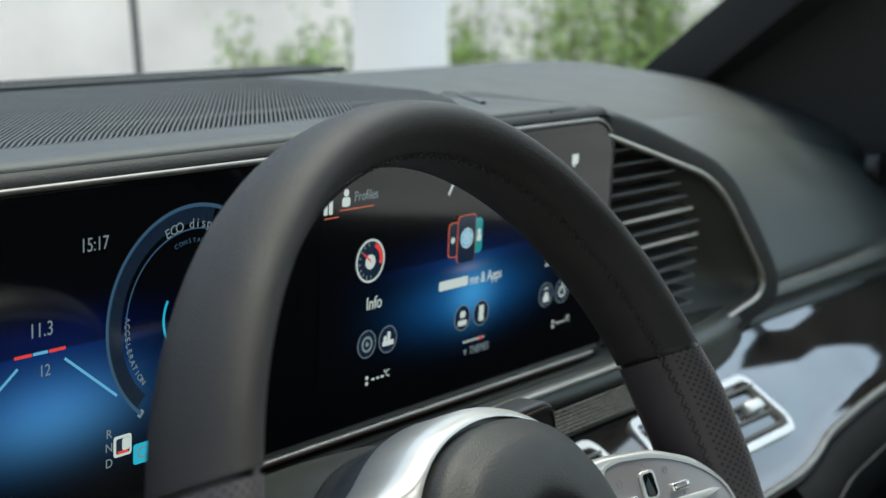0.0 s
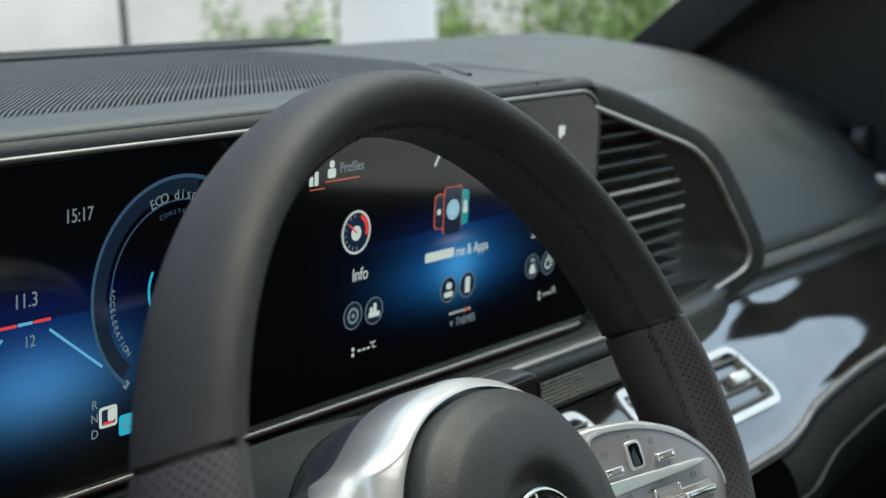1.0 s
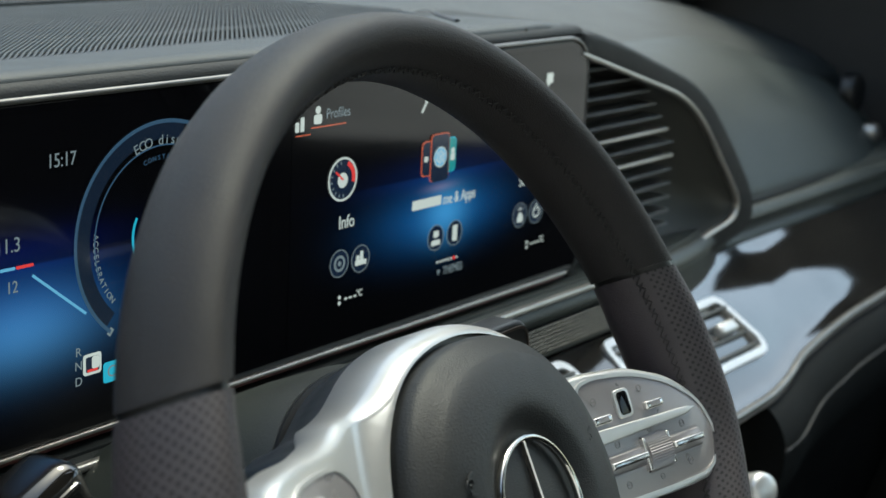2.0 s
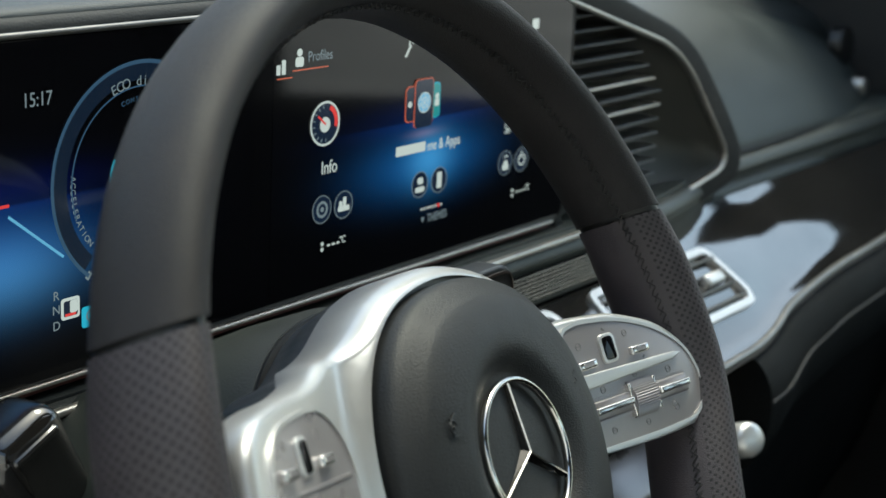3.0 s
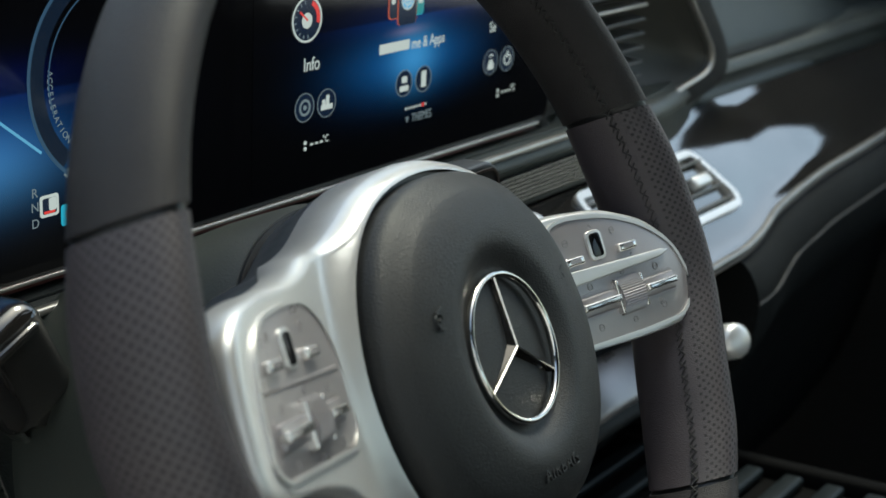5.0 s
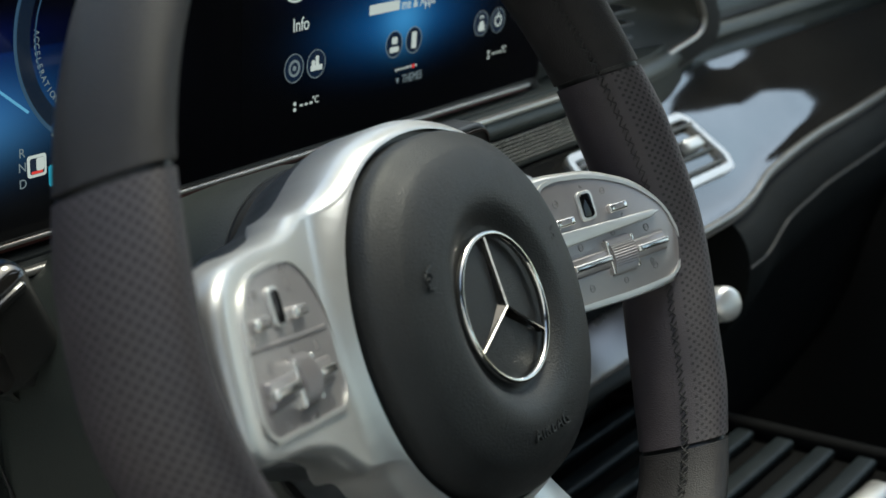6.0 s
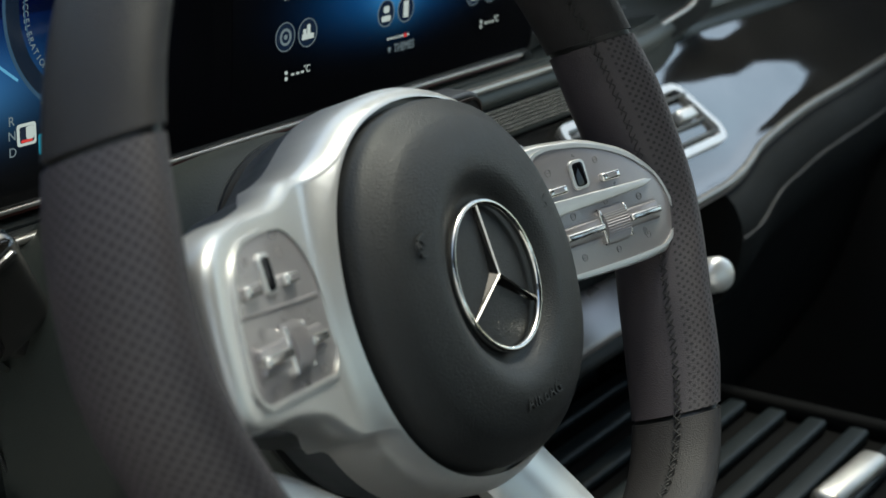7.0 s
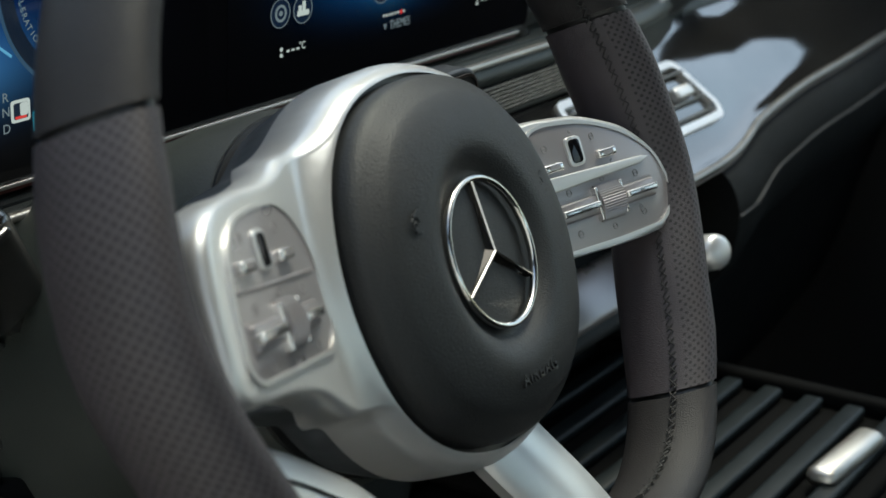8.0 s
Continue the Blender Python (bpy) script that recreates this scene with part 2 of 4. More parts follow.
def rim_arc(a0, a1, grow=0.0, step=2.0, bulge=0.0):
    n = max(4, round(abs(a1 - a0) / step))
    rings, length = [], 0.0
    lengths = []
    last = None
    for i in range(n + 1):
        deg = a0 + (a1 - a0) * i / n
        a = radians(deg)
        r = rim_radius(a)
        c = RIM_C + Vector((r * math.cos(a), r * math.sin(a), 0))
        e = min(i, n - i) / n
        fat = 1 + bulge * min(1, e * 8)
        if last is not None:
            length += (c - last).length
        last = c
        lengths.append(length)
        sec = []
        k0, k1 = (math.tan(radians(q)) if abs(math.cos(radians(q))) > 0.5 else 0 for q in (a0, a1))
        lean = -(k0 + (k1 - k0) * i / n) * RIM_A / RIM_R
        for k in range(24):
            t = 2 * math.pi * k / 24
            x, z = math.cos(t), math.sin(t)
            b = a + lean * x
            out, r = Vector((math.cos(b), math.sin(b), 0)), rim_radius(b)
            sec.append(RIM_C + out * (r + (RIM_A + grow) * fat * x) + Vector((0, 0, (RIM_B + grow) * fat * z * (1 + 0.06 * x))))
        rings.append(sec)
    around = 2 * math.pi * 0.0165 / 24
    return loft(rings, uv=lambda i, j: (lengths[i], j * around))


SEAMS = (24.5, 159.0, 214.0, -34.0)
part("rim_top", rim_arc(SEAMS[0] + 0.4, SEAMS[1] - 0.4), LEATHER, wheel, "smooth black leather upper rim")
part("grip", rim_arc(SEAMS[1] + 0.4, SEAMS[2] - 0.4, bulge=0.07), GRIP, wheel, "perforated leather grip")
part("grip", rim_arc(SEAMS[3] + 0.4, SEAMS[0] - 0.4, bulge=0.07), GRIP, wheel, "perforated leather grip")
part("rim_bottom", rim_arc(SEAMS[2] + 0.4, 360 + SEAMS[3] - 0.4), LEATHER, wheel, "smooth black leather lower rim")
for a in SEAMS:
    part("seam", rim_arc(a - 0.6, a + 0.6, grow=-0.0012, step=0.6), BLACK, wheel)

# hand stitching along the inside of the rim
bm = bmesh.new()
for i in range(190):
    a = radians(-62 + 220 * i / 189)
    r = rim_radius(a)
    out, along = Vector((math.cos(a), math.sin(a), 0)), Vector((-math.sin(a), math.cos(a), 0))
    for t0, t1 in ((158, 166), (166, 158)) if i % 2 else ((166, 158),):
        p, q = [RIM_C + out * (r + RIM_A * 1.045 * math.cos(radians(t))) + Vector((0, 0, RIM_B * 1.045 * math.sin(radians(t)))) for t in (t0, t1)]
        q = q + along * 0.0032
        merge(bm, sweep([p, p.lerp(q, 0.5) - out * 0.0006, q], round_section(0.0004, 0.0004, 5), up=out))
part("stitching", bm, THREAD, wheel, "dark cross stitching")

# hub: everything on it is laid out round the hub's own centre
HUB_X, HUB_Y = 0.0003, 0.0000
HUB = [Vector((x, y)) for x, y in ((0.0, 0.0660), (0.037, 0.0585), (0.0608, 0.0365), (0.0706, 0.002), (0.0618, -0.034), (0.038, -0.0570), (0.0, -0.0655), (-0.038, -0.0570), (-0.0618, -0.034), (-0.0706, 0.002), (-0.0608, 0.0365), (-0.037, 0.0585))]
HUB = [Vector((p.x, p.y)) for p in smooth_path([(p.x, p.y, 0) for p in reversed(HUB)], 6, True)]


def scaled(k, z, dx=0.0, dy=0.0):
    return [(p.x * k + HUB_X + dx, p.y * k + HUB_Y + dy, z) for p in HUB]


def circ(r, z):
    """A round ring with as many points as the cover's outline, starting at the same angle."""
    return [(BADGE_X + r * math.cos(b), BADGE_Y + r * math.sin(b), z) for b in (math.atan2(p.y, p.x) for p in HUB)]


BADGE_X, BADGE_Y = -0.0029, -0.0003
cover_rings = [scaled(k, z) for k, z in ((0.97, -0.034), (1.0, -0.024), (1.0, -0.0108), (0.995, -0.0090), (0.982, -0.0074), (0.965, -0.0061), (0.93, -0.0042), (0.89, -0.0020), (0.875, -0.0011), (0.86, -0.0004), (0.80, 0.0014), (0.72, 0.0030))]
dish = ((0.0430, 0.0042), (0.0400, 0.0043), (0.0380, 0.0041), (0.0360, 0.0035), (0.0340, 0.0024), (0.0318, 0.0011), (0.0300, -0.0006), (0.0285, -0.0011), (0.0262, -0.0010), (0.0240, -0.0006), (0.012, -0.0002), (0.003, 0.0))
part("airbag_cover", loft(cover_rings + [circ(r, z) for r, z in dish]), HUB_SKIN, wheel, "grained black airbag cover", smooth=60)
part("hub_gap", loft([scaled(1.045, -0.036), scaled(1.040, -0.0168), scaled(0.985, -0.0170), scaled(0.985, -0.036)], True, True), BLACK, wheel)
# badge: a plain ring with three blades, set a touch towards the driver
BADGE_M = pose(BADGE_X, BADGE_Y, 0.0006, 0, -2.5, 0)
badge = part("badge", loft([[(0.0262 * math.cos(t) + 0.00125 * math.cos(s) * math.cos(t), 0.0262 * math.sin(t) + 0.00125 * math.cos(s) * math.sin(t), 0.0004 + 0.0016 * math.sin(s)) for s in [2 * math.pi * k / 12 for k in range(12)]] for t in [2 * math.pi * k / 72 for k in range(72)]], True, True), CHROME, wheel, "chrome ring badge", BADGE_M)
for k in range(3):
    a = radians(90 + 120 * k)
    d, q = Vector((math.cos(a), math.sin(a), 0)), Vector((-math.sin(a), math.cos(a), 0))
    bm = bmesh.new()
    root, tip = Vector((0, 0, 0.0019)), d * 0.0256 + Vector((0, 0, 0.0006))
    l, r = d * 0.0024 + q * 0.0042 + Vector((0, 0, -0.002)), d * 0.0024 - q * 0.0042 + Vector((0, 0, -0.002))
    tl, trr = d * 0.0256 + q * 0.0007 + Vector((0, 0, -0.002)), d * 0.0256 - q * 0.0007 + Vector((0, 0, -0.002))
    v0, v1, v2, v3, v4, v5, v6 = [bm.verts.new(p) for p in (root, tip, l, r, tl, trr, Vector((0, 0, -0.002)))]
    for f in ((v0, v2, v4, v1), (v0, v1, v5, v3), (v1, v4, v5), (v0, v6, v2), (v0, v3, v6), (v6, v3, v5, v4, v2)):
        bm.faces.new(f)
    bmesh.ops.bevel(bm, geom=[e for e in bm.edges if v0 in e.verts and v1 in e.verts], offset=0.00035, segments=1, affect="EDGES")
    part("blade", bm, STAR_DARK, badge, "dark chrome blade", smooth=20)
    part("ridge", sweep([root + Vector((0, 0, 0.0001)), tip + Vector((0, 0, 0.0001))], [(-0.0003, -0.0003), (0.0003, -0.0003), (0.0, 0.0002)], up=(0, 0, 1)), CHROME, badge, "polished ridge", smooth=0)

# raised lettering and horn marks on the cover
def on_cover(bm, x, y, turn=0.0, h=0.0004):
    bm.transform(pose(x, y, h, 0, 0, turn))
    return bm


part("airbag_lettering", on_cover(letters("AIRBAG", 0.0070, 0.0006, spacing=1.15), 0.0010, -0.0452, 1.5, 0.0034), HUB_SKIN, wheel, "raised lettering on the cover", smooth=0)
for x in (-0.0490, 0.0420):
    bm = loft([[(0.0009 * math.cos(q) * 1.0 + 0.0, 0.0009 * math.sin(q), 0) for q in (0, 1.57, 3.14, 4.71)], [(0.0006 * math.cos(q), 0.0006 * math.sin(q), 0.0006) for q in (0, 1.57, 3.14, 4.71)]])
    merge(bm, loft([[Vector((0.0022 * math.cos(t) + 0.0004 * math.cos(t) * math.cos(q), 0.0022 * math.sin(t) + 0.0004 * math.sin(t) * math.cos(q), 0.0004 * math.sin(q))) for q in (0, 1.57, 3.14, 4.71)] for t in [0.4 * k for k in range(13)]]))
    merge(bm, box(0.0045, 0.0008, 0.0007, (0.001, 0.0034, 0), turn=pose(0, 0, 0, 0, 0, 25)))
    merge(bm, box(0.0045, 0.0008, 0.0007, (0.001, -0.0030, 0), turn=pose(0, 0, 0, 0, 0, -12)))
    part("horn_mark", on_cover(bm, x, 0.017, 0, 0.0032), HUB_SKIN, wheel, "raised horn mark")

# silver shell: a collar round the airbag that flows into both spokes
SLOPE = math.atan2(0.313, 1.0)
ARM_X, ARM_Z, ARM_SHIFT = 0.079, -0.018, -0.0019
ARM = {1: ([(-0.02, -0.0165), (0.011, -0.0168), (0.048, -0.0185), (0.074, -0.0182), (0.0840, -0.009), (0.0850, 0.002), (0.0805, 0.017), (0.065, 0.0300), (0.040, 0.0390), (0.013, 0.0415), (0.0, 0.041)], 0.008),
       -1: ([(0.0, -0.036), (0.0126, -0.0300), (0.026, -0.0225), (0.051, -0.0175), (0.084, -0.0155), (0.0865, -0.006), (0.0850, 0.014), (0.0805, 0.031), (0.071, 0.0380), (0.050, 0.0415), (0.026, 0.0425), (0.010, 0.0455), (0.000, 0.0500)], 0.007)}


def arm_outline(side):
    """The spoke's outline seen along the wheel's axis, closed across the hub, counter-clockwise."""
    pts, r = ARM[side]
    flat = [(ARM_X + side * ARM_SHIFT + u * math.cos(SLOPE), v) for u, v in pts]
    flat = [(0.0, flat[0][1])] + flat + [(0.0, flat[-1][1])]
    flat = [Vector((side * x, y)) for x, y in flat]
    return rounded_poly(flat if side > 0 else flat[::-1], r, 5)


def reach(outline, a):
    """How far the outline lies from the hub's centre in the direction a."""
    d = Vector((math.cos(a), math.sin(a)))
    best = 0.0
    for p, q in zip(outline, outline[1:] + outline[:1]):
        e = q - p
        det = d.x * e.y - d.y * e.x
        if abs(det) > 1e-12:
            t, k = (p.x * e.y - p.y * e.x) / det, (p.x * d.y - p.y * d.x) / det
            if t > 0 and -1e-6 <= k <= 1 + 1e-6:
                best = max(best, t)
    return best


def soft_max(a, b, w):
    h = max(w - abs(a - b), 0) / w
    return max(a, b) + h * h * w / 4


def collar_height(d):
    """Height of the collar d metres out from its inner edge: a soft shoulder that steepens towards the spokes."""
    return -0.0142 - 1.15 * d * d / (d + 0.0035)


SHELL_ANGLES = [2 * math.pi * k / 420 for k in range(420)]
hub_line, arm_lines = [Vector(p) for p in HUB][::-1], {side: arm_outline(side) for side in (1, -1)}
columns, back_columns = [], []
for a in SHELL_ANGLES:
    d = Vector((math.cos(a), math.sin(a)))
    base = reach(hub_line, a)
    side = 1 if d.x > 0 else -1
    start, lip = base * 1.030, 0.0052
    edge = soft_max(start + 0.0056, reach(arm_lines[side], a), 0.004 if side > 0 else (0.016 if d.y > 0 else 0.009))
    span = edge - lip - start
    steps = [span * k / 8 if span < 0.018 else 0.018 * k / 8 for k in range(9)]
    steps += [steps[-1] + (span - steps[-1]) * k / 7 for k in range(1, 8)]

    def surface(r):
        return soft_max(collar_height(r - start), ARM_Z + (abs(d.x * r) - ARM_X) * math.tan(SLOPE), 0.010)

    col = [(d.x * (start + q), d.y * (start + q), surface(start + q)) for q in steps]
    z_lip = col[-1][2]
    for q in (20, 45, 70, 90):
        g = radians(q)
        r = edge - lip + lip * math.sin(g)
        col.append((d.x * r, d.y * r, surface(r) - lip * (1 - math.cos(g))))
    near = 1 - min(1, max(0, (edge / base - 1.09) / 0.35))
    back = z_lip - 0.014 - 0.014 * near
    inner = (start + edge) / 2
    col.append((d.x * edge, d.y * edge, back))
    col.append((d.x * (edge - 0.003), d.y * (edge - 0.003), back - 0.003))
    col.append((d.x * inner, d.y * inner, min(back - 0.003, surface(inner) - 0.016)))
    col.append((d.x * base, d.y * base, -0.050))
    columns.append([(x + HUB_X, y + HUB_Y, z) for x, y, z in col])
    deep = soft_max(base * 1.04, min(edge, base * 1.45) - 0.005, 0.01)
    top = min(back, surface(deep) - 0.012)
    back_columns.append([(d.x * r + HUB_X, d.y * r + HUB_Y, z) for r, z in ((base, -0.046), (deep, top), (deep + 0.0005, top - 0.008), (deep - 0.003, -0.062), (deep - 0.012, -0.068), (base * 0.9, -0.069))])
part("hub_shell", loft([list(ring) for ring in zip(*columns)], caps=False), SILVER, wheel, "satin silver hub shell and spokes", smooth=70)
# The dark colour holds the silver skirt's shade; its lower part is truly dark.
part("shell_back", loft([list(ring) for ring in zip(*back_columns)], caps=False), SHADE_METAL, wheel, "dark satin back of the hub shell, with painted shade", smooth=60)

# switch panels in the spokes
PANELS = {1: ([(0.004, -0.0140), (0.047, -0.0152), (0.071, -0.0145), (0.0795, -0.006), (0.0795, 0.002), (0.0755, 0.0150), (0.061, 0.0265), (0.039, 0.0350), (0.014, 0.0378), (0.004, 0.036)], [0.004, 0.02, 0.009, 0.008, 0.008, 0.014, 0.014, 0.02, 0.008, 0.004]),
          -1: ([(0.006, -0.0118), (0.070, -0.0105), (0.0762, -0.006), (0.0735, 0.012), (0.067, 0.0265), (0.057, 0.0335), (0.037, 0.0358), (0.018, 0.0355), (0.006, 0.0275), (0.000, 0.016), (0.000, -0.005)], [0.006, 0.006, 0.006, 0.02, 0.012, 0.012, 0.02, 0.010, 0.010, 0.012, 0.008])}
BITS = {1: (0.0285, 0.0245, (0.0130, 0.0460), (0.0060, 0.0690), 0.0400, (0.0075, 0.0690)), -1: (0.0430, 0.0235, (0.0265, 0.0595), (0.0050, 0.0700), 0.0385, (0.0130, 0.0690))}


def mirrored(pts, side):
    pts = [Vector((p[0] * side, p[1])) for p in pts]
    return pts if side > 0 else pts[::-1]


def switches(side):
    """A switch panel with its raised bar, touch button, keys and toggle roller."""
    place = pose(HUB_X + ARM_SHIFT + ARM_X * side, HUB_Y, ARM_Z + side * ARM_SHIFT * math.tan(SLOPE), 0, -math.degrees(SLOPE) * side, 0)
    pts, radii = PANELS[side]
    touch, touch_y, keys, bar, roller, toggles = BITS[side]
    outline = rounded_poly(pts, radii, 5)
    body = part("switch_panel", slab(mirrored(outline, side), -0.004, 0.0006, 0.0004), PANEL, wheel, "pewter grey switch panel", place)
    part("panel_lip", ring_plate(mirrored(inset_poly(outline, -0.0011), side), mirrored(inset_poly(outline, 0.0003), side), -0.002, 0.0011), SILVER, body, "fine silver lip")
    ledge = [(bar[0], 0.0105), (bar[1] - 0.006, 0.0118), (bar[1], 0.0137), (bar[1] - 0.004, 0.0150), (bar[0], 0.0168)] if side > 0 else [(bar[0], 0.0120), (bar[1], 0.0135), (bar[1], 0.0144), (bar[0], 0.0140)]
    part("divider", slab(mirrored(ledge, side), 0.0004, 0.0034 if side > 0 else 0.0011, 0.0006), SILVER if side > 0 else PANEL, body, "raised silver bar")

    def plaque(name, x0, y0, x1, y1, r, z0, z1, bevel, mat, label=""):
        return part(name, slab(mirrored(rounded_poly([(x0, y0), (x1, y0), (x1, y1), (x0, y1)], r), side), z0, z1, bevel), mat, body, label)

    plaque("touch_pad_surround", touch - 0.0048, touch_y - 0.0062, touch + 0.0048, touch_y + 0.0062, 0.003, 0.0004, 0.0017, 0.0005, SILVER)
    plaque("touch_pad", touch - 0.0033, touch_y - 0.0050, touch + 0.0033, touch_y + 0.0050, 0.002, 0.0006, 0.0021, 0.0004, GLOSS, "gloss black touch button")
    for s in keys:
        plaque("button", s - 0.0056, 0.0185, s + 0.0056, 0.0222, 0.0012, 0.0004, 0.0030, 0.0010, POLISHED, "polished silver key")
        plaque("button_window", s - 0.0030, 0.0196, s + 0.0030, 0.0212, 0.0006, 0.0028, 0.0032, 0.0, PANEL)
    # toggle bar with a knurled roller
    mid = 0.0010
    plaque("slot", toggles[0] - 0.001, mid - 0.0052, toggles[1] + 0.001, mid + 0.0052, 0.002, 0.0004, 0.0010, 0.0, PANEL)
    for s0, s1 in ((toggles[0], roller - 0.0078), (roller + 0.0078, toggles[1])):
        plaque("toggle", s0, mid - 0.0040, s1, mid + 0.0040, 0.0012, 0.0006, 0.0026, 0.0010, PANEL, "pewter toggle frame")
        plaque("toggle_blade", s0 + 0.0015, mid - 0.0016, s1, mid + 0.0016, 0.0008, 0.0010, 0.0046, 0.0012, POLISHED, "polished toggle blade")
    for s0, s1 in ((roller - 0.0086, roller - 0.0070), (roller + 0.0070, roller + 0.0086)):
        plaque("roller_cheek", s0, mid - 0.0070, s1, mid + 0.0070, 0.0006, 0.0004, 0.0034, 0.0006, POLISHED)
    rings = []
    for k in range(49):
        t = math.pi * (k / 48) * 1.1 - 0.05 * math.pi
        r = 0.0078 + (0.00028 if k % 2 else -0.00028)
        rings.append((mid - r * math.cos(t), r * math.sin(t) * 0.60))
    bm = loft([[(s * side, v, h) for v, h in rings + [(rings[-1][0], -0.002), (rings[0][0], -0.002)]] for s in (roller - 0.0072, roller - 0.0066, roller + 0.0066, roller + 0.0072)])
    part("roller", bm, PANEL, body, "knurled silver roller", smooth=25)
    for s, v, w in ((touch - 0.0165, 0.0285, 0.0042), (touch + 0.0125, 0.0285, 0.0036), (roller - 0.021, 0.0088, 0.004), (roller, 0.0108, 0.0034), (roller + 0.021, 0.0085, 0.004), (roller - 0.021, -0.0085, 0.004), (roller, -0.0098, 0.0034), (roller + 0.020, -0.0080, 0.004)):
        mark = part("symbol", ring_plate(circle_pts(w * 0.42, 14, s * side, v), circle_pts(w * 0.30, 14, s * side, v), 0.0005, 0.0008), SYMBOL, body)
        part("symbol_bar", box(w * 0.5, w * 0.13, 0.0003, (s * side, v, 0.00065)), SYMBOL, mark)


for side in (1, -1):
    switches(side)

# lower spokes and the column shroud
path = smooth_path([(0.010, -0.058, -0.030), (0.022, -0.080, -0.024), (0.036, -0.104, -0.018), (0.050, -0.132, -0.012)], 6)
part("lower_spoke", sweep(path, [(-0.016, -0.007), (0.016, -0.007), (0.0185, 0.0), (0.0145, 0.0045), (-0.0145, 0.0045), (-0.0185, 0.0)], up=(0, 0, 1)), SILVER, wheel, "satin silver lower spoke")
path = smooth_path([(-0.150, -0.036, -0.022), (-0.124, -0.045, -0.025), (-0.104, -0.056, -0.026), (-0.082, -0.072, -0.026), (-0.062, -0.100, -0.022), (-0.056, -0.132, -0.014)], 6)
arm = part("lower_spoke", sweep(path, [(-0.013, -0.005), (0.013, -0.005), (0.0155, -0.001), (0.0135, 0.0025), (0.003, 0.0040), (-0.011, 0.0030), (-0.0145, -0.001)], up=(0, 0, 1)), SILVER, wheel, "satin silver lower spoke")
part("groove", sweep(path, [(-0.0052, 0.0030), (-0.0044, 0.0030), (-0.0044, 0.0042), (-0.0052, 0.0042)], up=(0, 0, 1)), BLACK, arm)
column = thing("steering_column", WHEEL, "dark plastic steering column shroud behind the wheel", "steering column")
part("shroud", loft([scaled(0.98, -0.064), scaled(1.05, -0.066), scaled(1.085, -0.074), scaled(1.10, -0.10), scaled(1.13, -0.22, 0, -0.006)]), SHROUD, column, "dark satin shroud")
part("collar", loft([scaled(1.00, -0.0635), scaled(1.045, -0.0645), scaled(1.045, -0.0670), scaled(1.0, -0.0670)], True, True), BLACK, column)


LEVER = material("warm dark plastic", (0.011, 0.0105, 0.0100), 0.4, vary=0.15, scale=60, bump=0.1, bump_scale=900)
lever = thing("gear_lever", pose(0.088, 0.084, 0.0245, 90, 0, 0), "black column lever with a smoked bronze edge", "lever")
outline = rounded_poly([(-0.045, -0.0110), (0.026, -0.0120), (0.026, 0.0120), (-0.045, 0.0105)], [0.002, 0.0115, 0.0115, 0.002], 6)
end = part("paddle", slab(outline, -0.010, 0.004, 0.003), LEVER, lever, "black lever end")
part("edge", ring_plate(inset_poly(outline, 0.0022), inset_poly(outline, 0.0034), 0.002, 0.0046), BRONZE, end, "thin bronze edge")
part("arm", sweep(smooth_path([(-0.03, 0, -0.004), (-0.06, -0.004, -0.012), (-0.085, -0.008, -0.025)], 5), round_section(0.006, 0.006, 12), up=(0, 1, 0)), BLACK, lever)

WEAVE = material("woven metal thread", (0.46, 0.43, 0.36), 0.5, 0.2, vary=0.3, scale=300)
# ---- dashboard ----
XL, XR = -0.62, 1.06
# padded top: front lip, ribbed centre and the far edge at the windscreen
TOP = [(0.300, 0.060), (0.205, 0.120), (0.187, 0.146), (0.183, 0.1495), (0.187, 0.1535), (0.205, 0.1550), (0.30, 0.158), (0.42, 0.163), (0.54, 0.166), (0.60, 0.164), (0.64, 0.150), (0.66, 0.06)]


DROP = [(0.205, 0.110), (0.245, 0.092), (0.333, 0.057), (0.42, 0.030), (0.508, 0.015), (0.60, 0.008), (0.70, 0.008)]


def drop_at(y):
    for (a, u), (b, v) in zip(DROP, DROP[1:]):
        if y <= b:
            return u + (v - u) * max(0, (y - a) / (b - a))
    return DROP[-1][1]


def dash_top(x):
    """The pad's profile at x; it rolls over towards the passenger."""
    k = min(1, max(0, (x - 0.30) / 0.24))
    k = k * k * (3 - 2 * k)
    e = max(0, (x - 0.85) / 0.21)
    return [Vector((x, y + k * max(0, 0.31 - y), z - k * drop_at(y) - e * e * 0.03)) for y, z in TOP]


dashboard = thing("dashboard", pose(0, 0, 0), "dark grey leatherette dashboard with a ribbed centre", "dashboard")
xs = [XL + (XR - XL) * i / 48 for i in range(49)]
part("top_pad", loft([smooth_path(dash_top(x), 4) for x in xs]), DASH, dashboard, "dark grey leatherette top pad")
# passenger face
FACE = [(0.42, 0.09), (0.37, 0.113), (0.333, 0.1075), (0.285, 0.085), (0.247, 0.055), (0.225, 0.026), (0.214, 0.007), (0.218, -0.001), (0.213, -0.010), (0.208, -0.018), (0.206, -0.024), (0.206, -0.05), (0.30, -0.07), (0.42, -0.07)]
rings = []
for i in range(25):
    x = 0.34 + (XR - 0.34) * i / 24
    e = max(0, (x - 0.70) / 0.36)
    rings.append(smooth_path([Vector((x, y + 0.05 * e * e, z - e * e * 0.03)) for y, z in FACE], 4))
part("passenger_panel", loft(rings), DASH_LIT, dashboard, "smooth dark grey passenger panel")
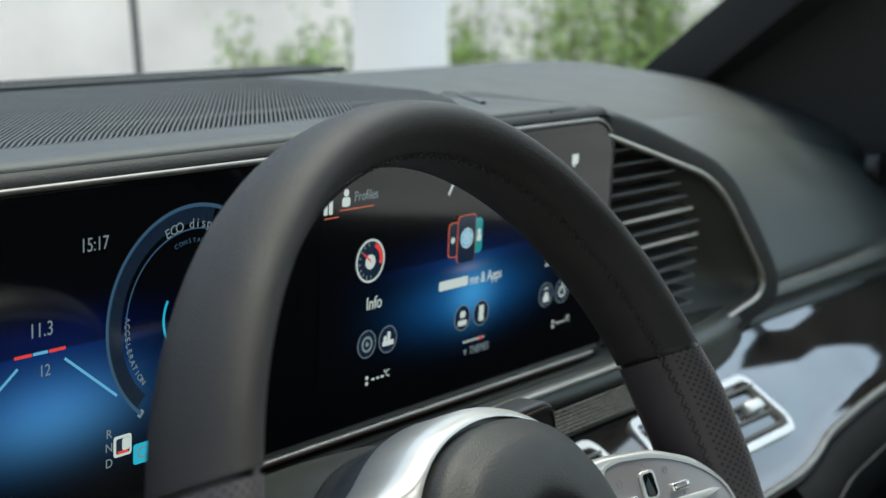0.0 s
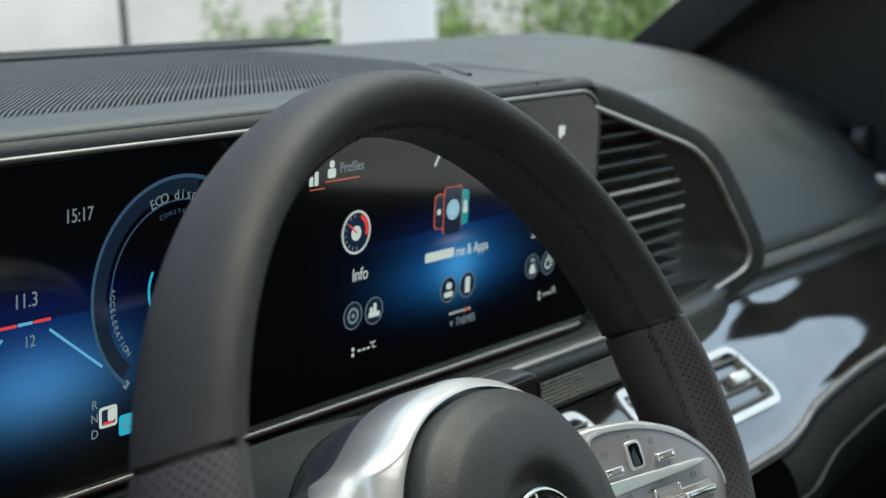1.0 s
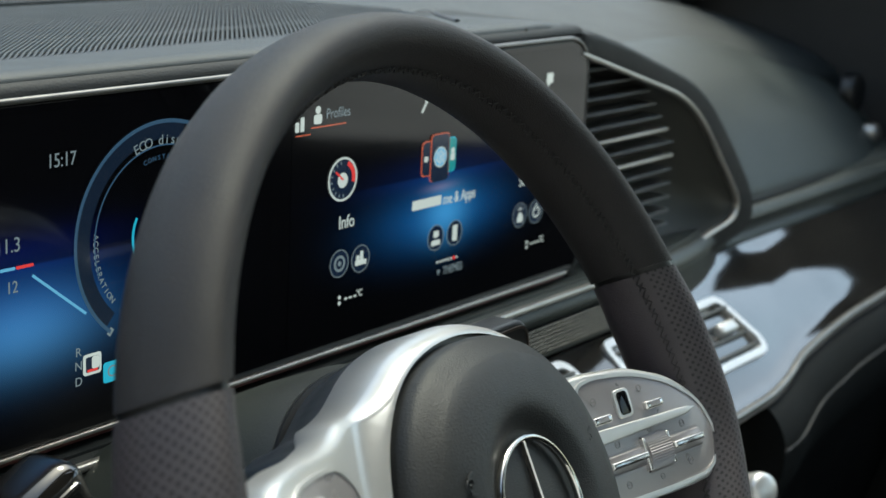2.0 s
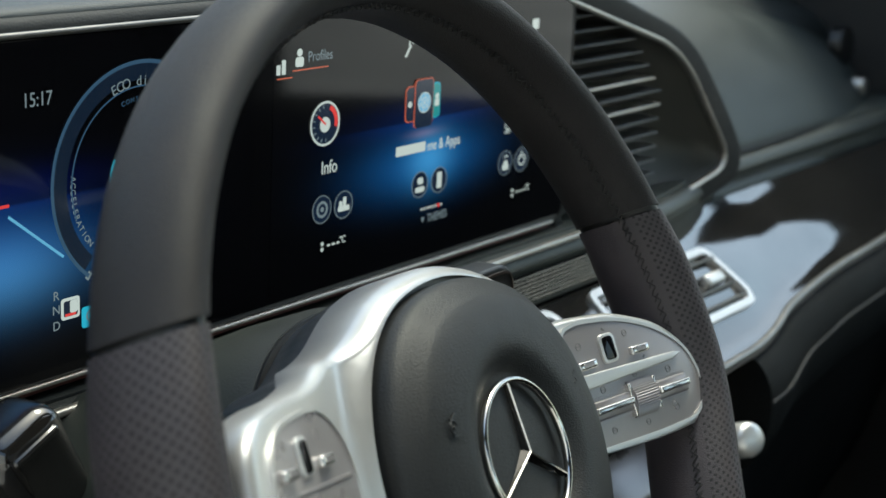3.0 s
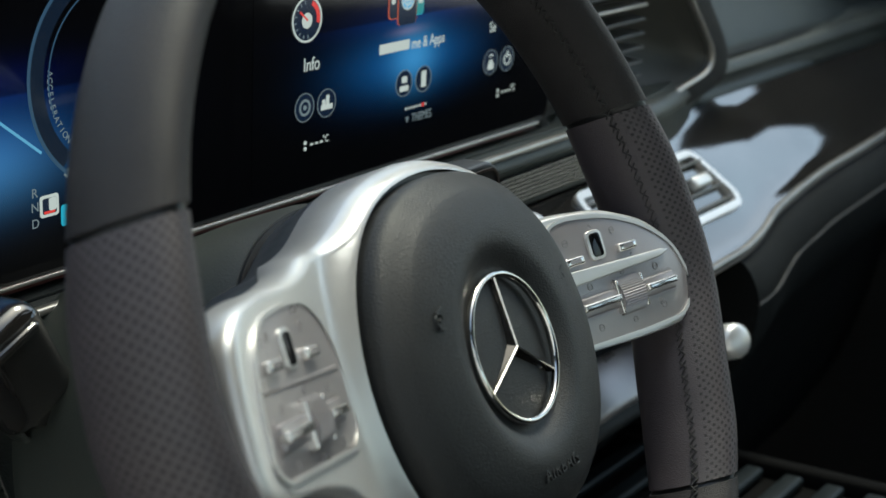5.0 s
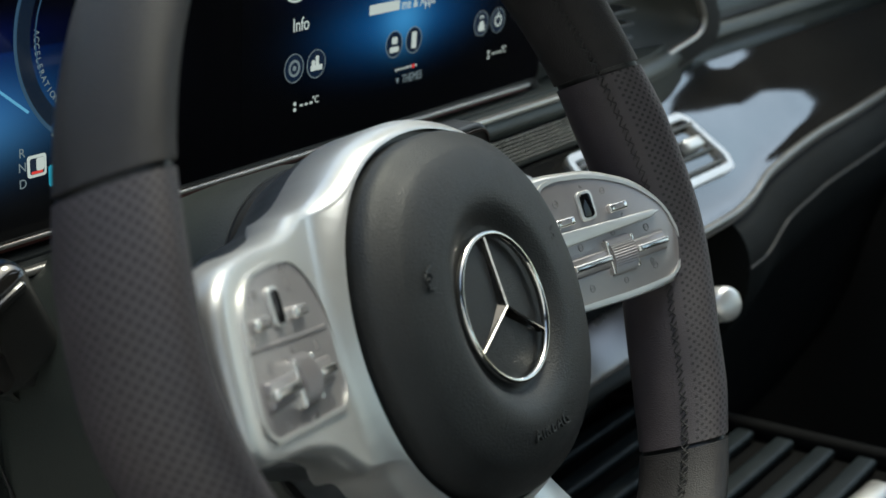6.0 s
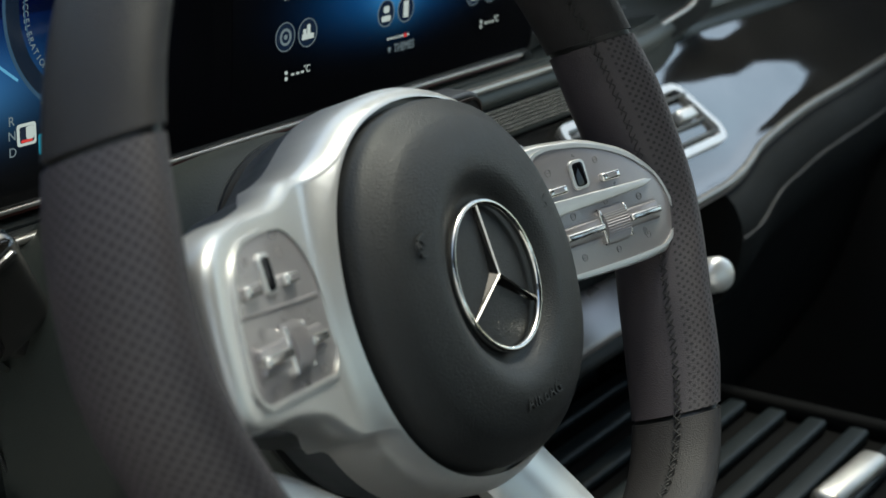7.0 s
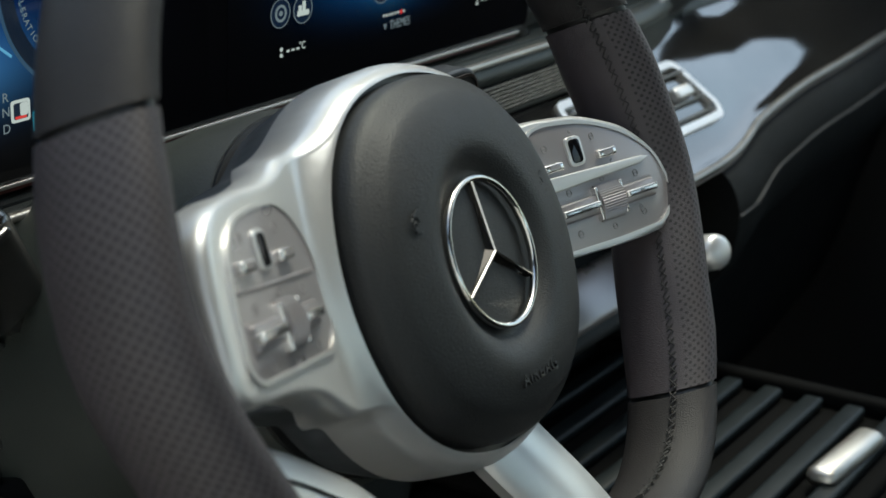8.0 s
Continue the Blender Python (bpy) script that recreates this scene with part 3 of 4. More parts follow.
# lower body: driver's knee panel, and the centre and passenger trim
LOW = [(0.30, 0.006), (0.192, 0.0035), (0.181, 0.0015), (0.173, -0.0015), (0.166, -0.012), (0.158, -0.030), (0.150, -0.075), (0.160, -0.14), (0.20, -0.30), (0.28, -0.45), (0.40, -0.45)]
part("knee_panel", loft([smooth_path([Vector((x, y, z)) for y, z in LOW], 3) for x in [XL + (0.19 - XL) * i / 12 for i in range(13)]]), KNEE, dashboard, "dark soft knee panel")
MID = [(0.30, 0.006), (0.192, 0.0035), (0.181, 0.0015), (0.174, -0.0015), (0.171, -0.008), (0.173, -0.012), (0.174, -0.030), (0.19, -0.034), (0.30, -0.034)]
part("centre_band", loft([smooth_path([Vector((x, y + 0.036 * min(1, max(0, (x - 0.40) / 0.16)) ** 2, z)) for y, z in MID], 3) for x in [0.19, 0.30] + [0.40 + 0.03 * i for i in range(23)]]), SATIN_BAND, dashboard, "satin grey band under the screen")
strip = part("woven_strip", box(0.235, 0.002, 0.017, (0.3075, 0.1722, -0.0205), 0.0006), RIB_GROUND, dashboard, "woven metal-look trim strip")
bm = bmesh.new()
for i in range(92):
    for j in range(7):
        x, z = 0.193 + 0.0025 * i + (0.00125 if j % 2 else 0), -0.0275 + 0.0023 * j
        v = [bm.verts.new(p) for p in ((x - 0.0011, 0.1711, z), (x, 0.1711, z - 0.0009), (x + 0.0011, 0.1711, z), (x, 0.1711, z + 0.0009), (x, 0.1705, z))]
        for a in range(4):
            bm.faces.new((v[a], v[(a + 1) % 4], v[4]))
weave = part("weave", bm, WEAVE, strip)
weave["kind"] = "stuff"
part("trim_strip", box(0.95, 0.005, 0.0032, (-0.13, 0.1715, 0.0005), 0.0011), TRIM_SILVER, dashboard, "thin matte chrome strip")


def trim_edge(x):
    """The trim's lower edge: y and z at x, rising towards the passenger."""
    pts = [(0.20, 0.108, -0.088), (0.385, 0.112, -0.085), (0.455, 0.114, -0.084), (0.519, 0.127, -0.076), (0.605, 0.134, -0.071), (0.70, 0.137, -0.069), (0.85, 0.145, -0.066), (1.06, 0.17, -0.06)]
    for (xa, ya, za), (xb, yb, zb) in zip(pts, pts[1:]):
        if x <= xb:
            k = (x - xa) / (xb - xa)
            return ya + (yb - ya) * k, za + (zb - za) * k
    return pts[-1][1:]


rings = []
for i in range(44):
    x = 0.20 + 0.86 * i / 43
    y, z = trim_edge(x)
    back = 0.19 + 0.014 * min(1, max(0, (x - 0.42) / 0.16))
    k = min(1, max(0, (x - 0.42) / 0.16))
    top = -0.026
    rings.append([(x, back, -0.10), (x, back, top), (x, back - 0.012, top - 0.004), (x, back * 0.5 + y * 0.5 - 0.0025, (z + top) / 2 + 0.0036), (x, y + 0.010, z + 0.005), (x, y, z), (x, y + 0.004, z - 0.006), (x, back, -0.12)])
part("lacquer_trim", loft([smooth_path(r, 3) for r in rings]), METAL_TRIM, dashboard, "gloss lacquered dark metal trim")
path = smooth_path([(x, trim_edge(x)[0] - 0.002, trim_edge(x)[1] - 0.002) for x in [0.365 + 0.0365 * i for i in range(20)]], 3)
part("trim_moulding", sweep(path, round_section(0.0030, 0.0027, 10)), DULL_STRIP, dashboard, "matte chrome moulding")
low_path = [Vector(p) + Vector((0, -0.0006, -0.0036)) for p in path]
part("moulding_edge", sweep(low_path, round_section(0.0010, 0.0009, 8)), BRONZE, dashboard, "thin bronze line under the moulding")
# leather roll below the trim, with its stitched seam
rings = []
for i in range(30):
    x = 0.43 + 0.63 * i / 29
    y, z = trim_edge(x)
    rings.append(smooth_path([(x, y + 0.03, z - 0.004), (x, y + 0.001, z - 0.006), (x, y - 0.012, z - 0.018), (x, y - 0.016, z - 0.040), (x, y - 0.004, z - 0.075), (x, y + 0.04, z - 0.13), (x, y + 0.10, z - 0.30), (x, y + 0.16, z - 0.30)], 3))
part("knee_roll", loft(rings), SOFT_BLACK, dashboard, "padded black leather roll")
path = smooth_path([(x, trim_edge(x)[0] - 0.0163, trim_edge(x)[1] - 0.034) for x in [0.43 + 0.033 * i for i in range(20)]], 3)
part("stitching", sweep(path, round_section(0.0012, 0.0012, 6)), THREAD, dashboard)

part("centre_stack", box(0.25, 0.16, 0.42, (0.315, 0.275, -0.30), 0.02, 3), BLACK, dashboard)
# binnacle that frames the screen and the outer vent
BIN = rounded_poly([(-0.60, -0.004), (0.324, -0.004), (0.324, 0.1505), (-0.60, 0.1505)], 0.004, 3)
SCREEN = Matrix(((1, 0, 0, 0), (0, math.sin(radians(-4.59)), -math.cos(radians(-4.59)), 0.1867), (0, math.cos(radians(-4.59)), math.sin(radians(-4.59)), 0), (0, 0, 0, 1)))
part("binnacle", slab(BIN, -0.10, -0.004, 0.006, 4), DASH_DARK, dashboard, "dark soft binnacle surround", SCREEN)

# ---- screen ----
display = thing("dashboard_display", SCREEN, "wide black glass double display, lit blue", "display")
GL = rounded_poly([(-0.345, 0.009), (0.3225, 0.009), (0.3225, 0.1435), (-0.345, 0.1435)], [0.02, 0.008, 0.022, 0.02], 8)
part("glass", slab(GL, -0.012, 0.0, 0.0008), GLOSS, display, "black glass", smooth=0)
part("bezel", ring_plate(inset_poly(GL, -0.0012), inset_poly(GL, -0.0001), -0.012, 0.0002), BLACK, display, "thin black bezel")

part("edge_strip", sweep([(-0.34, 0.1449, 0.0), (0.0, 0.1449, 0.0), (0.296, 0.1449, 0.0)] + [(0.3005 + 0.0232 * math.sin(radians(a)), 0.1215 + 0.0234 * math.cos(radians(a)), 0.0) for a in (6, 20, 35, 50)], round_section(0.0013, 0.0014, 8), up=(0, 0, 1)), DULL_STRIP, display, "matte chrome edge strip")
part("edge_strip", box(0.655, 0.0018, 0.0030, (-0.016, 0.0083, 0.0008), 0.0005), TRIM_SILVER, display, "matte chrome edge strip")

# Red ambient light reflected below the screen, put in as a coloured strip.
RED_REFLECTION = material("dark red reflection", (0.10, 0.022, 0.016), 0.4, vary=0.15, scale=60)
part("reflection_strip", box(0.655, 0.0018, 0.0030, (-0.016, 0.0058, -0.0020), 0.0004), RED_REFLECTION, display, "dark red reflection painted as a line")

# ---- side vent ----
SLAT_DARK = material("grey plastic slats", (0.06, 0.06, 0.06), 0.4, vary=0.15, scale=60)
VENT_C = Vector((0.43, 0.055))
VENT_RIM = [(0.3145, 0.1355), (0.4598, 0.0955), (0.5521, 0.0078), (0.4483, -0.0078)]


def around(outline, count=90):
    """The outline met by even rays from the vent's middle."""
    out = []
    n = len(outline)
    for k in range(count):
        d = Vector((math.cos(2 * math.pi * k / count), math.sin(2 * math.pi * k / count)))
        best = 0.0
        for i in range(n):
            a, b = outline[i] - VENT_C, outline[(i + 1) % n] - VENT_C
            det = d.x * (b - a).y - d.y * (b - a).x
            if abs(det) > 1e-12:
                t, q = (a.x * (b - a).y - a.y * (b - a).x) / det, (a.x * d.y - a.y * d.x) / det
                if t > 0 and -1e-6 <= q <= 1 + 1e-6:
                    best = max(best, t)
        out.append(VENT_C + d * best)
    return out


# the frame is open towards the screen: only its two outer corners are rounded
VENT_EDGE = [VENT_RIM[0]] + [(p.x, p.y) for p in rounded_poly(VENT_RIM, [0.0, 0.036, 0.030, 0.0], 10)[11:33]] + [VENT_RIM[3]]
MOUTH = around([Vector(p) for p in reversed(VENT_EDGE)] + [Vector((0.3262, 0.1315)), Vector((0.3262, 0.004)), Vector((0.36, -0.004))])
BROW = around(rounded_poly([(0.318, -0.006), (0.38, -0.014), (0.45, -0.024), (0.520, -0.018), (0.578, -0.008), (0.580, 0.014), (0.532, 0.062), (0.480, 0.104), (0.365, 0.1400), (0.318, 0.1512)], [0.002, 0.02, 0.03, 0.03, 0.014, 0.02, 0.04, 0.04, 0.03, 0.002], 6))
rings = [[(p.x, p.y, -0.10) for p in BROW], [(p.x, p.y, -0.014) for p in BROW]]
for k in range(1, 6):
    a = math.pi / 2 * k / 5
    rings.append([tuple((o + (m - o) * 0.30 * (1 - math.cos(a)))) + (-0.014 + 0.012 * math.sin(a),) for o, m in zip(BROW, MOUTH)])
rings += [[(m.x, m.y, -0.003) for m in MOUTH]]
part("vent_brow", loft(rings, caps=False), DASH_DARK, dashboard, "soft dark brow round the vent", SCREEN)
vent = thing("side_air_vent", SCREEN, "black air vent with chrome slats and a matte chrome frame", "air vent")
part("frame", sweep([(x, y, -0.0015) for x, y in VENT_EDGE], round_section(0.0017, 0.0026, 10), up=(0, 0, 1)), TRIM_SILVER, vent, "matte chrome frame")
FUNNEL = Vector((0.385, 0.060))
part("funnel", loft([[tuple(FUNNEL + (m - FUNNEL) * k) + (z,) for m in MOUTH] for k, z in ((1.0, -0.0035), (0.97, -0.012), (0.85, -0.022), (0.66, -0.032), (0.40, -0.040), (0.02, -0.043))], caps=False), VENT_WALL, vent, "warm grey tapering wall")
for k in range(13):
    z = 0.016 + 0.0090 * k
    end = min(0.444, 0.444 - (z - 0.070) * 1.05)
    bright = k in (5, 7)
    part("slat", box(end - 0.327, 0.0022 if bright else 0.0016, 0.016, ((end + 0.327) / 2, z, -0.012), 0.0006), TRIM_SILVER if bright else SLAT_DARK, vent, "chrome slat" if bright else "")

# ribbed centre of the top pad, defroster slot and seam
PROFILES = {}


def pad_height(x, y):
    """Height of the pad's skin."""
    if x not in PROFILES:
        PROFILES[x] = [p for p in smooth_path(dash_top(x), 4)][16:]
    ring = PROFILES[x]
    for a, b in zip(ring, ring[1:]):
        if a.y <= y <= b.y:
            return a.z + (b.z - a.z) * (y - a.y) / (b.y - a.y)
    return ring[-1].z


def mat_height(x, y):
    """Height of the pad's skin, eased between sections 20 mm apart."""
    k = math.floor(x / 0.02)
    f = x / 0.02 - k
    return pad_height(0.02 * k, y) * (1 - f) + pad_height(0.02 * (k + 1), y) * f


MAT_FRONT, MAT_BACK, MAT_LEAN = 0.222, 0.468, math.tan(math.radians(46))


def mat_edge(y):
    """Right edge of the ribbed mat, along the seam."""
    return 0.236 + 0.86 * (y - 0.216)


bm = bmesh.new()
for i in range(360):
    foot = -0.86 + 0.0032 * i
    ys = [MAT_FRONT + (MAT_BACK - MAT_FRONT) * k / 22 for k in range(23)]
    ys = [y for y in ys if -0.56 < foot + MAT_LEAN * (y - MAT_FRONT) < mat_edge(y)]
    if len(ys) < 3:
        continue
    rows = []
    for dx, dz in ((-0.0011, 0.0002), (-0.0007, 0.0014), (0.0007, 0.0014), (0.0011, 0.0002)):
        rows.append([bm.verts.new((foot + MAT_LEAN * (y - MAT_FRONT) + dx, y, mat_height(foot + MAT_LEAN * (y - MAT_FRONT), y) + (dz if 0 < k < len(ys) - 1 else 0.0001))) for k, y in enumerate(ys)])
    for a, b in zip(rows, rows[1:]):
        for k in range(len(ys) - 1):
            bm.faces.new((a[k], a[k + 1], b[k + 1], b[k]))
ground = []
for k in range(23):
    y = MAT_FRONT + 0.004 + (MAT_BACK - MAT_FRONT - 0.006) * k / 22
    xs = [-0.56 + (mat_edge(y) - 0.004 + 0.56) * q / 60 for q in range(61)]
    ground.append([(x, y, mat_height(x, y) + 0.0004) for x in xs])
part("rib_ground", loft(ground, closed_ring=False, caps=False), RIB_GROUND, dashboard)
ribs = part("ribbed_mat", bm, DASH, dashboard, "finely ribbed speaker cover")
ribs["kind"] = "stuff"
part("defroster_slot", box(1.0, 0.054, 0.004, (-0.08, 0.500, 0.1658), 0.0012), BLACK, dashboard, "black defroster slot")
for y in (0.481, 0.493, 0.506, 0.519):
    part("louvre", box(0.99, 0.0026, 0.004, (-0.08, y, 0.1671), 0.0008), KNEE, dashboard)
part("slot_end", box(0.014, 0.058, 0.004, (0.424, 0.500, 0.1664), 0.0018), DASH, dashboard)
path = [Vector((p.x, p.y, pad_height(p.x, p.y) + 0.0004)) for p in smooth_path([(0.495, 0.505, 0), (0.42, 0.41, 0), (0.34, 0.315, 0), (0.28, 0.25, 0), (0.25, 0.216, 0)], 6)]
part("pad_seam", sweep(path, round_section(0.0016, 0.0012, 8)), BLACK, dashboard)
part("binnacle_seam", box(0.0010, 0.004, 0.008, (0.268, 0.1842, 0.1475), 0.0003), BLACK, dashboard)
part("panel_crease", sweep([Vector((0.60 + 0.04 * i, 0.2150 + 0.05 * max(0, (0.60 + 0.04 * i - 0.70) / 0.36) ** 2, 0.0035 - 0.03 * max(0, (0.60 + 0.04 * i - 0.70) / 0.36) ** 2)) for i in range(11)], round_section(0.0018, 0.0018, 8)), BLACK, dashboard)
for name, x, z, r, mat in (("outer_vent", 0.965, 0.052, 0.018, BLACK), ("outer_dial", 0.958, 0.016, 0.009, TRIM_SILVER)):
    part(name, slab([(p.x, p.y) for p in circle_pts(r, 24)], 0, 0.012, 0.003), mat, dashboard, m=pose(x, 0.280 if z > 0.03 else 0.258, z, 90, 0, 0))

# ---- screen pictures ----
def gradient(name, spots, base, line=None):
    """A lit picture of soft glows: (x, y, width, height, colour); line: the height of its horizon, below which the glow is full."""
    mat = bpy.data.materials.new(name)
    mat.use_nodes = True
    tree = mat.node_tree
    link = tree.links.new
    bsdf = tree.nodes["Principled BSDF"]
    bsdf.inputs["Base Color"].default_value = (0.004, 0.004, 0.005, 1)
    bsdf.inputs["Roughness"].default_value = 0.06
    xyz = tree.nodes.new("ShaderNodeSeparateXYZ")
    link(tree.nodes.new("ShaderNodeTexCoord").outputs["Object"], xyz.inputs[0])

    def m(op, a, b=0.0):
        node = tree.nodes.new("ShaderNodeMath")
        node.operation = op
        for socket, value in zip(node.inputs, (a, b)):
            if isinstance(value, (int, float)):
                socket.default_value = value
            else:
                link(value, socket)
        return node.outputs[0]

    total = None
    for x, y, w, h, colour in spots:
        dx = m("DIVIDE", m("SUBTRACT", xyz.outputs[0], x), w)
        dy = m("DIVIDE", m("SUBTRACT", xyz.outputs[1], y), h)
        fall = m("EXPONENT", m("MULTIPLY", m("ADD", m("MULTIPLY", dx, dx), m("MULTIPLY", dy, dy)), -1.0))
        if line is not None:
            step = tree.nodes.new("ShaderNodeMapRange")
            step.inputs["From Min"].default_value, step.inputs["From Max"].default_value = line - 0.0006, line + 0.0006
            step.inputs["To Min"].default_value, step.inputs["To Max"].default_value = 1.0, 0.35
            link(xyz.outputs[1], step.inputs["Value"])
            fall = m("MULTIPLY", fall, step.outputs["Result"])
        node = tree.nodes.new("ShaderNodeVectorMath")
        node.operation = "SCALE"
        node.inputs[0].default_value = colour
        link(fall, node.inputs["Scale"])
        if total is None:
            total = node.outputs[0]
        else:
            add = tree.nodes.new("ShaderNodeVectorMath")
            link(total, add.inputs[0])
            link(node.outputs[0], add.inputs[1])
            total = add.outputs[0]
    add = tree.nodes.new("ShaderNodeVectorMath")
    add.inputs[0].default_value = base
    link(total, add.inputs[1])
    link(add.outputs[0], bsdf.inputs["Emission Color"])
    bsdf.inputs["Emission Strength"].default_value = 0.85
    return mat


HOME = gradient("home screen picture", [(0.187, 0.062, 0.046, 0.0150, (0.004, 0.036, 0.125)), (0.190, 0.063, 0.017, 0.0130, (0.020, 0.080, 0.150)), (0.187, 0.086, 0.052, 0.0085, (0.001, 0.006, 0.045)), (0.184, 0.0765, 0.012, 0.0022, (0.045, 0.0225, 0.027))], (0.0, 0.0, 0.0), 0.0835)
DRIVE = gradient("driver screen picture", [(-0.082, 0.056, 0.036, 0.0150, (0.020, 0.070, 0.150)), (-0.085, 0.066, 0.050, 0.020, (0.001, 0.011, 0.065)), (-0.085, 0.088, 0.046, 0.007, (0.0, 0.001, 0.042))], (0.0, 0.0, 0.0), 0.0822)
DRIVE.node_tree.nodes["Principled BSDF"].inputs["Specular IOR Level"].default_value = 0.15
HOME.node_tree.nodes["Principled BSDF"].inputs["Specular IOR Level"].default_value = 0.32
WHITE = glowing("lit white", (0.215, 0.230, 0.238))
GREY = glowing("lit grey", (0.066, 0.080, 0.095))
BAND = glowing("lit deep blue", (0.0014, 0.0038, 0.0095))
DIM = glowing("lit dim blue", (0.013, 0.029, 0.055))
RED = glowing("lit red", (0.273, 0.017, 0.017))
ORANGE = glowing("lit orange", (0.210, 0.042, 0.021))
TEAL = glowing("lit teal", (0.008, 0.092, 0.101))
NAVY = glowing("dark tile", (0.002, 0.005, 0.013))
CYAN = glowing("lit cyan", (0.013, 0.151, 0.231))
SKYBLUE = glowing("lit pale blue", (0.050, 0.151, 0.260))


def rect(x0, y0, x1, y1, r=0.004):
    return rounded_poly([(x0, y0), (x1, y0), (x1, y1), (x0, y1)], r)


home = part("centre_picture", slab(rect(0.070, 0.014, 0.3165, 0.1395), 0.0, 0.0002), HOME, display, "lit blue home menu", smooth=0)
drive = part("driver_picture", slab(rect(-0.22, 0.014, 0.058, 0.1395), 0.0, 0.0002), DRIVE, display, "lit blue driving display", smooth=0)


def mark(name, bm, mat, parent, x=0.0, y=0.0, h=0.0004):
    bm.transform(Matrix.Translation((x, y, h)))
    return part(name, bm, mat, parent, smooth=0)


def flat_ring(r, w, n=40, a0=0.0, a1=360.0, x=0.0, y=0.0):
    count = max(3, round(n * abs(a1 - a0) / 360))
    pts = [(math.cos(radians(a0 + (a1 - a0) * k / count)), math.sin(radians(a0 + (a1 - a0) * k / count))) for k in range(count + 1)]
    return loft([[(x + c * (r - w / 2), y + s * (r - w / 2), 0), (x + c * (r + w / 2), y + s * (r + w / 2), 0), (x + c * (r + w / 2), y + s * (r + w / 2), 0.0001), (x + c * (r - w / 2), y + s * (r - w / 2), 0.0001)] for c, s in pts])


def disc(r, x=0.0, y=0.0, n=20):
    return slab([(p.x, p.y) for p in circle_pts(r, n, x, y)], 0, 0.0001)


def plate(x0, y0, x1, y1, r=0.0004):
    return slab(rect(x0, y0, x1, y1, r), 0, 0.0001)


# top row
mark("label_text", letters("Profiles", 0.0068, 0.00005, "LEFT", slim=0.85), GREY, home, 0.0925, 0.1228)
bm = merge(disc(0.0018, 0, 0.0022), plate(-0.0028, -0.0042, 0.0028, 0.0002, 0.0014))
mark("person_icon", bm, WHITE, home, 0.0868, 0.1232)
mark("underline", plate(0.072, 0.1145, 0.082, 0.1150), ORANGE, home)
mark("underline", box(0.0245, 0.0005, 0.0001, (0.0945, 0.1175, 0)), ORANGE, home)
mark("bars_icon", merge(plate(-0.003, -0.003, -0.0005, 0.0015), plate(0.0005, -0.003, 0.003, 0.0035)), WHITE, home, 0.0745, 0.1195)
mark("wrench_icon", merge(box(0.0014, 0.007, 0.0001, (0, 0, 0), turn=pose(0, 0, 0, 0, 0, -35)), flat_ring(0.0016, 0.0009, 20, 0, 270, 0.0022, 0.0034)), WHITE, home, 0.1673, 0.1192)
mark("message_icon", merge(plate(-0.0032, -0.002, 0.0032, 0.0036), box(0.002, 0.002, 0.0001, (-0.001, -0.0025, 0))), WHITE, home, 0.2816, 0.1235)

# gauge
gx, gy = 0.1056, 0.0910
mark("dial_face", disc(0.0098, n=32), NAVY, home, gx, gy)
mark("dial_ring", flat_ring(0.0100, 0.0010), WHITE, home, gx, gy, 0.0006)
mark("dial_zone", flat_ring(0.0080, 0.0022, 40, -15, 65), RED, home, gx, gy, 0.0006)
mark("dial_centre", disc(0.0036), WHITE, home, gx, gy - 0.0005, 0.0006)
mark("needle", box(0.0070, 0.0009, 0.0001, (-0.0025, 0.0018, 0), turn=pose(0, 0, 0, 0, 0, -38)), RED, home, gx, gy, 0.0008)
for k in range(9):
    a = radians(100 + 22 * k)
    mark("tick", box(0.0016, 0.0006, 0.0001, (0.0080 * math.cos(a), 0.0080 * math.sin(a), 0), turn=pose(0, 0, 0, 0, 0, math.degrees(a))), GREY, home, gx, gy, 0.0006)
mark("label_text", letters("Info", 0.0090, 0.00005, slim=0.85), WHITE, home, 0.1098, 0.0698)

# tiles
for x, mat, dy in ((0.1728, NAVY, 0.0), (0.1895, TEAL, 0.0)):
    mark("tile_edge", plate(x - 0.0062, 0.0835, x + 0.0062, 0.1015, 0.003), ORANGE if x < 0.18 else CYAN, home)
    mark("tile", plate(x - 0.0057, 0.0840, x + 0.0057, 0.1010, 0.003), mat, home, h=0.0006)
mark("tile_edge", plate(0.1735, 0.0800, 0.1893, 0.1045, 0.003), ORANGE, home, h=0.0008)
mark("tile", plate(0.1740, 0.0800, 0.1888, 0.1041, 0.003), NAVY, home, h=0.0010)
mark("globe_icon", disc(0.0052, n=28), SKYBLUE, home, 0.1812, 0.0925, 0.0012)
for r, a in ((0.0028, 0), (0.0050, 30)):
    mark("globe_line", flat_ring(r, 0.0005, 24), WHITE, home, 0.1812, 0.0925, 0.0014)
for a in (20, 80, 140):
    mark("globe_line", box(0.0095, 0.0004, 0.0001, turn=pose(0, 0, 0, 0, 0, a)), WHITE, home, 0.1812, 0.0925, 0.0014)
mark("sun_icon", disc(0.0016), WHITE, home, 0.1700, 0.0925, 0.0008)
mark("figure_icon", merge(disc(0.0015, 0, 0.002), plate(-0.0018, -0.003, 0.0018, 0.0005)), WHITE, home, 0.1925, 0.0925, 0.0008)
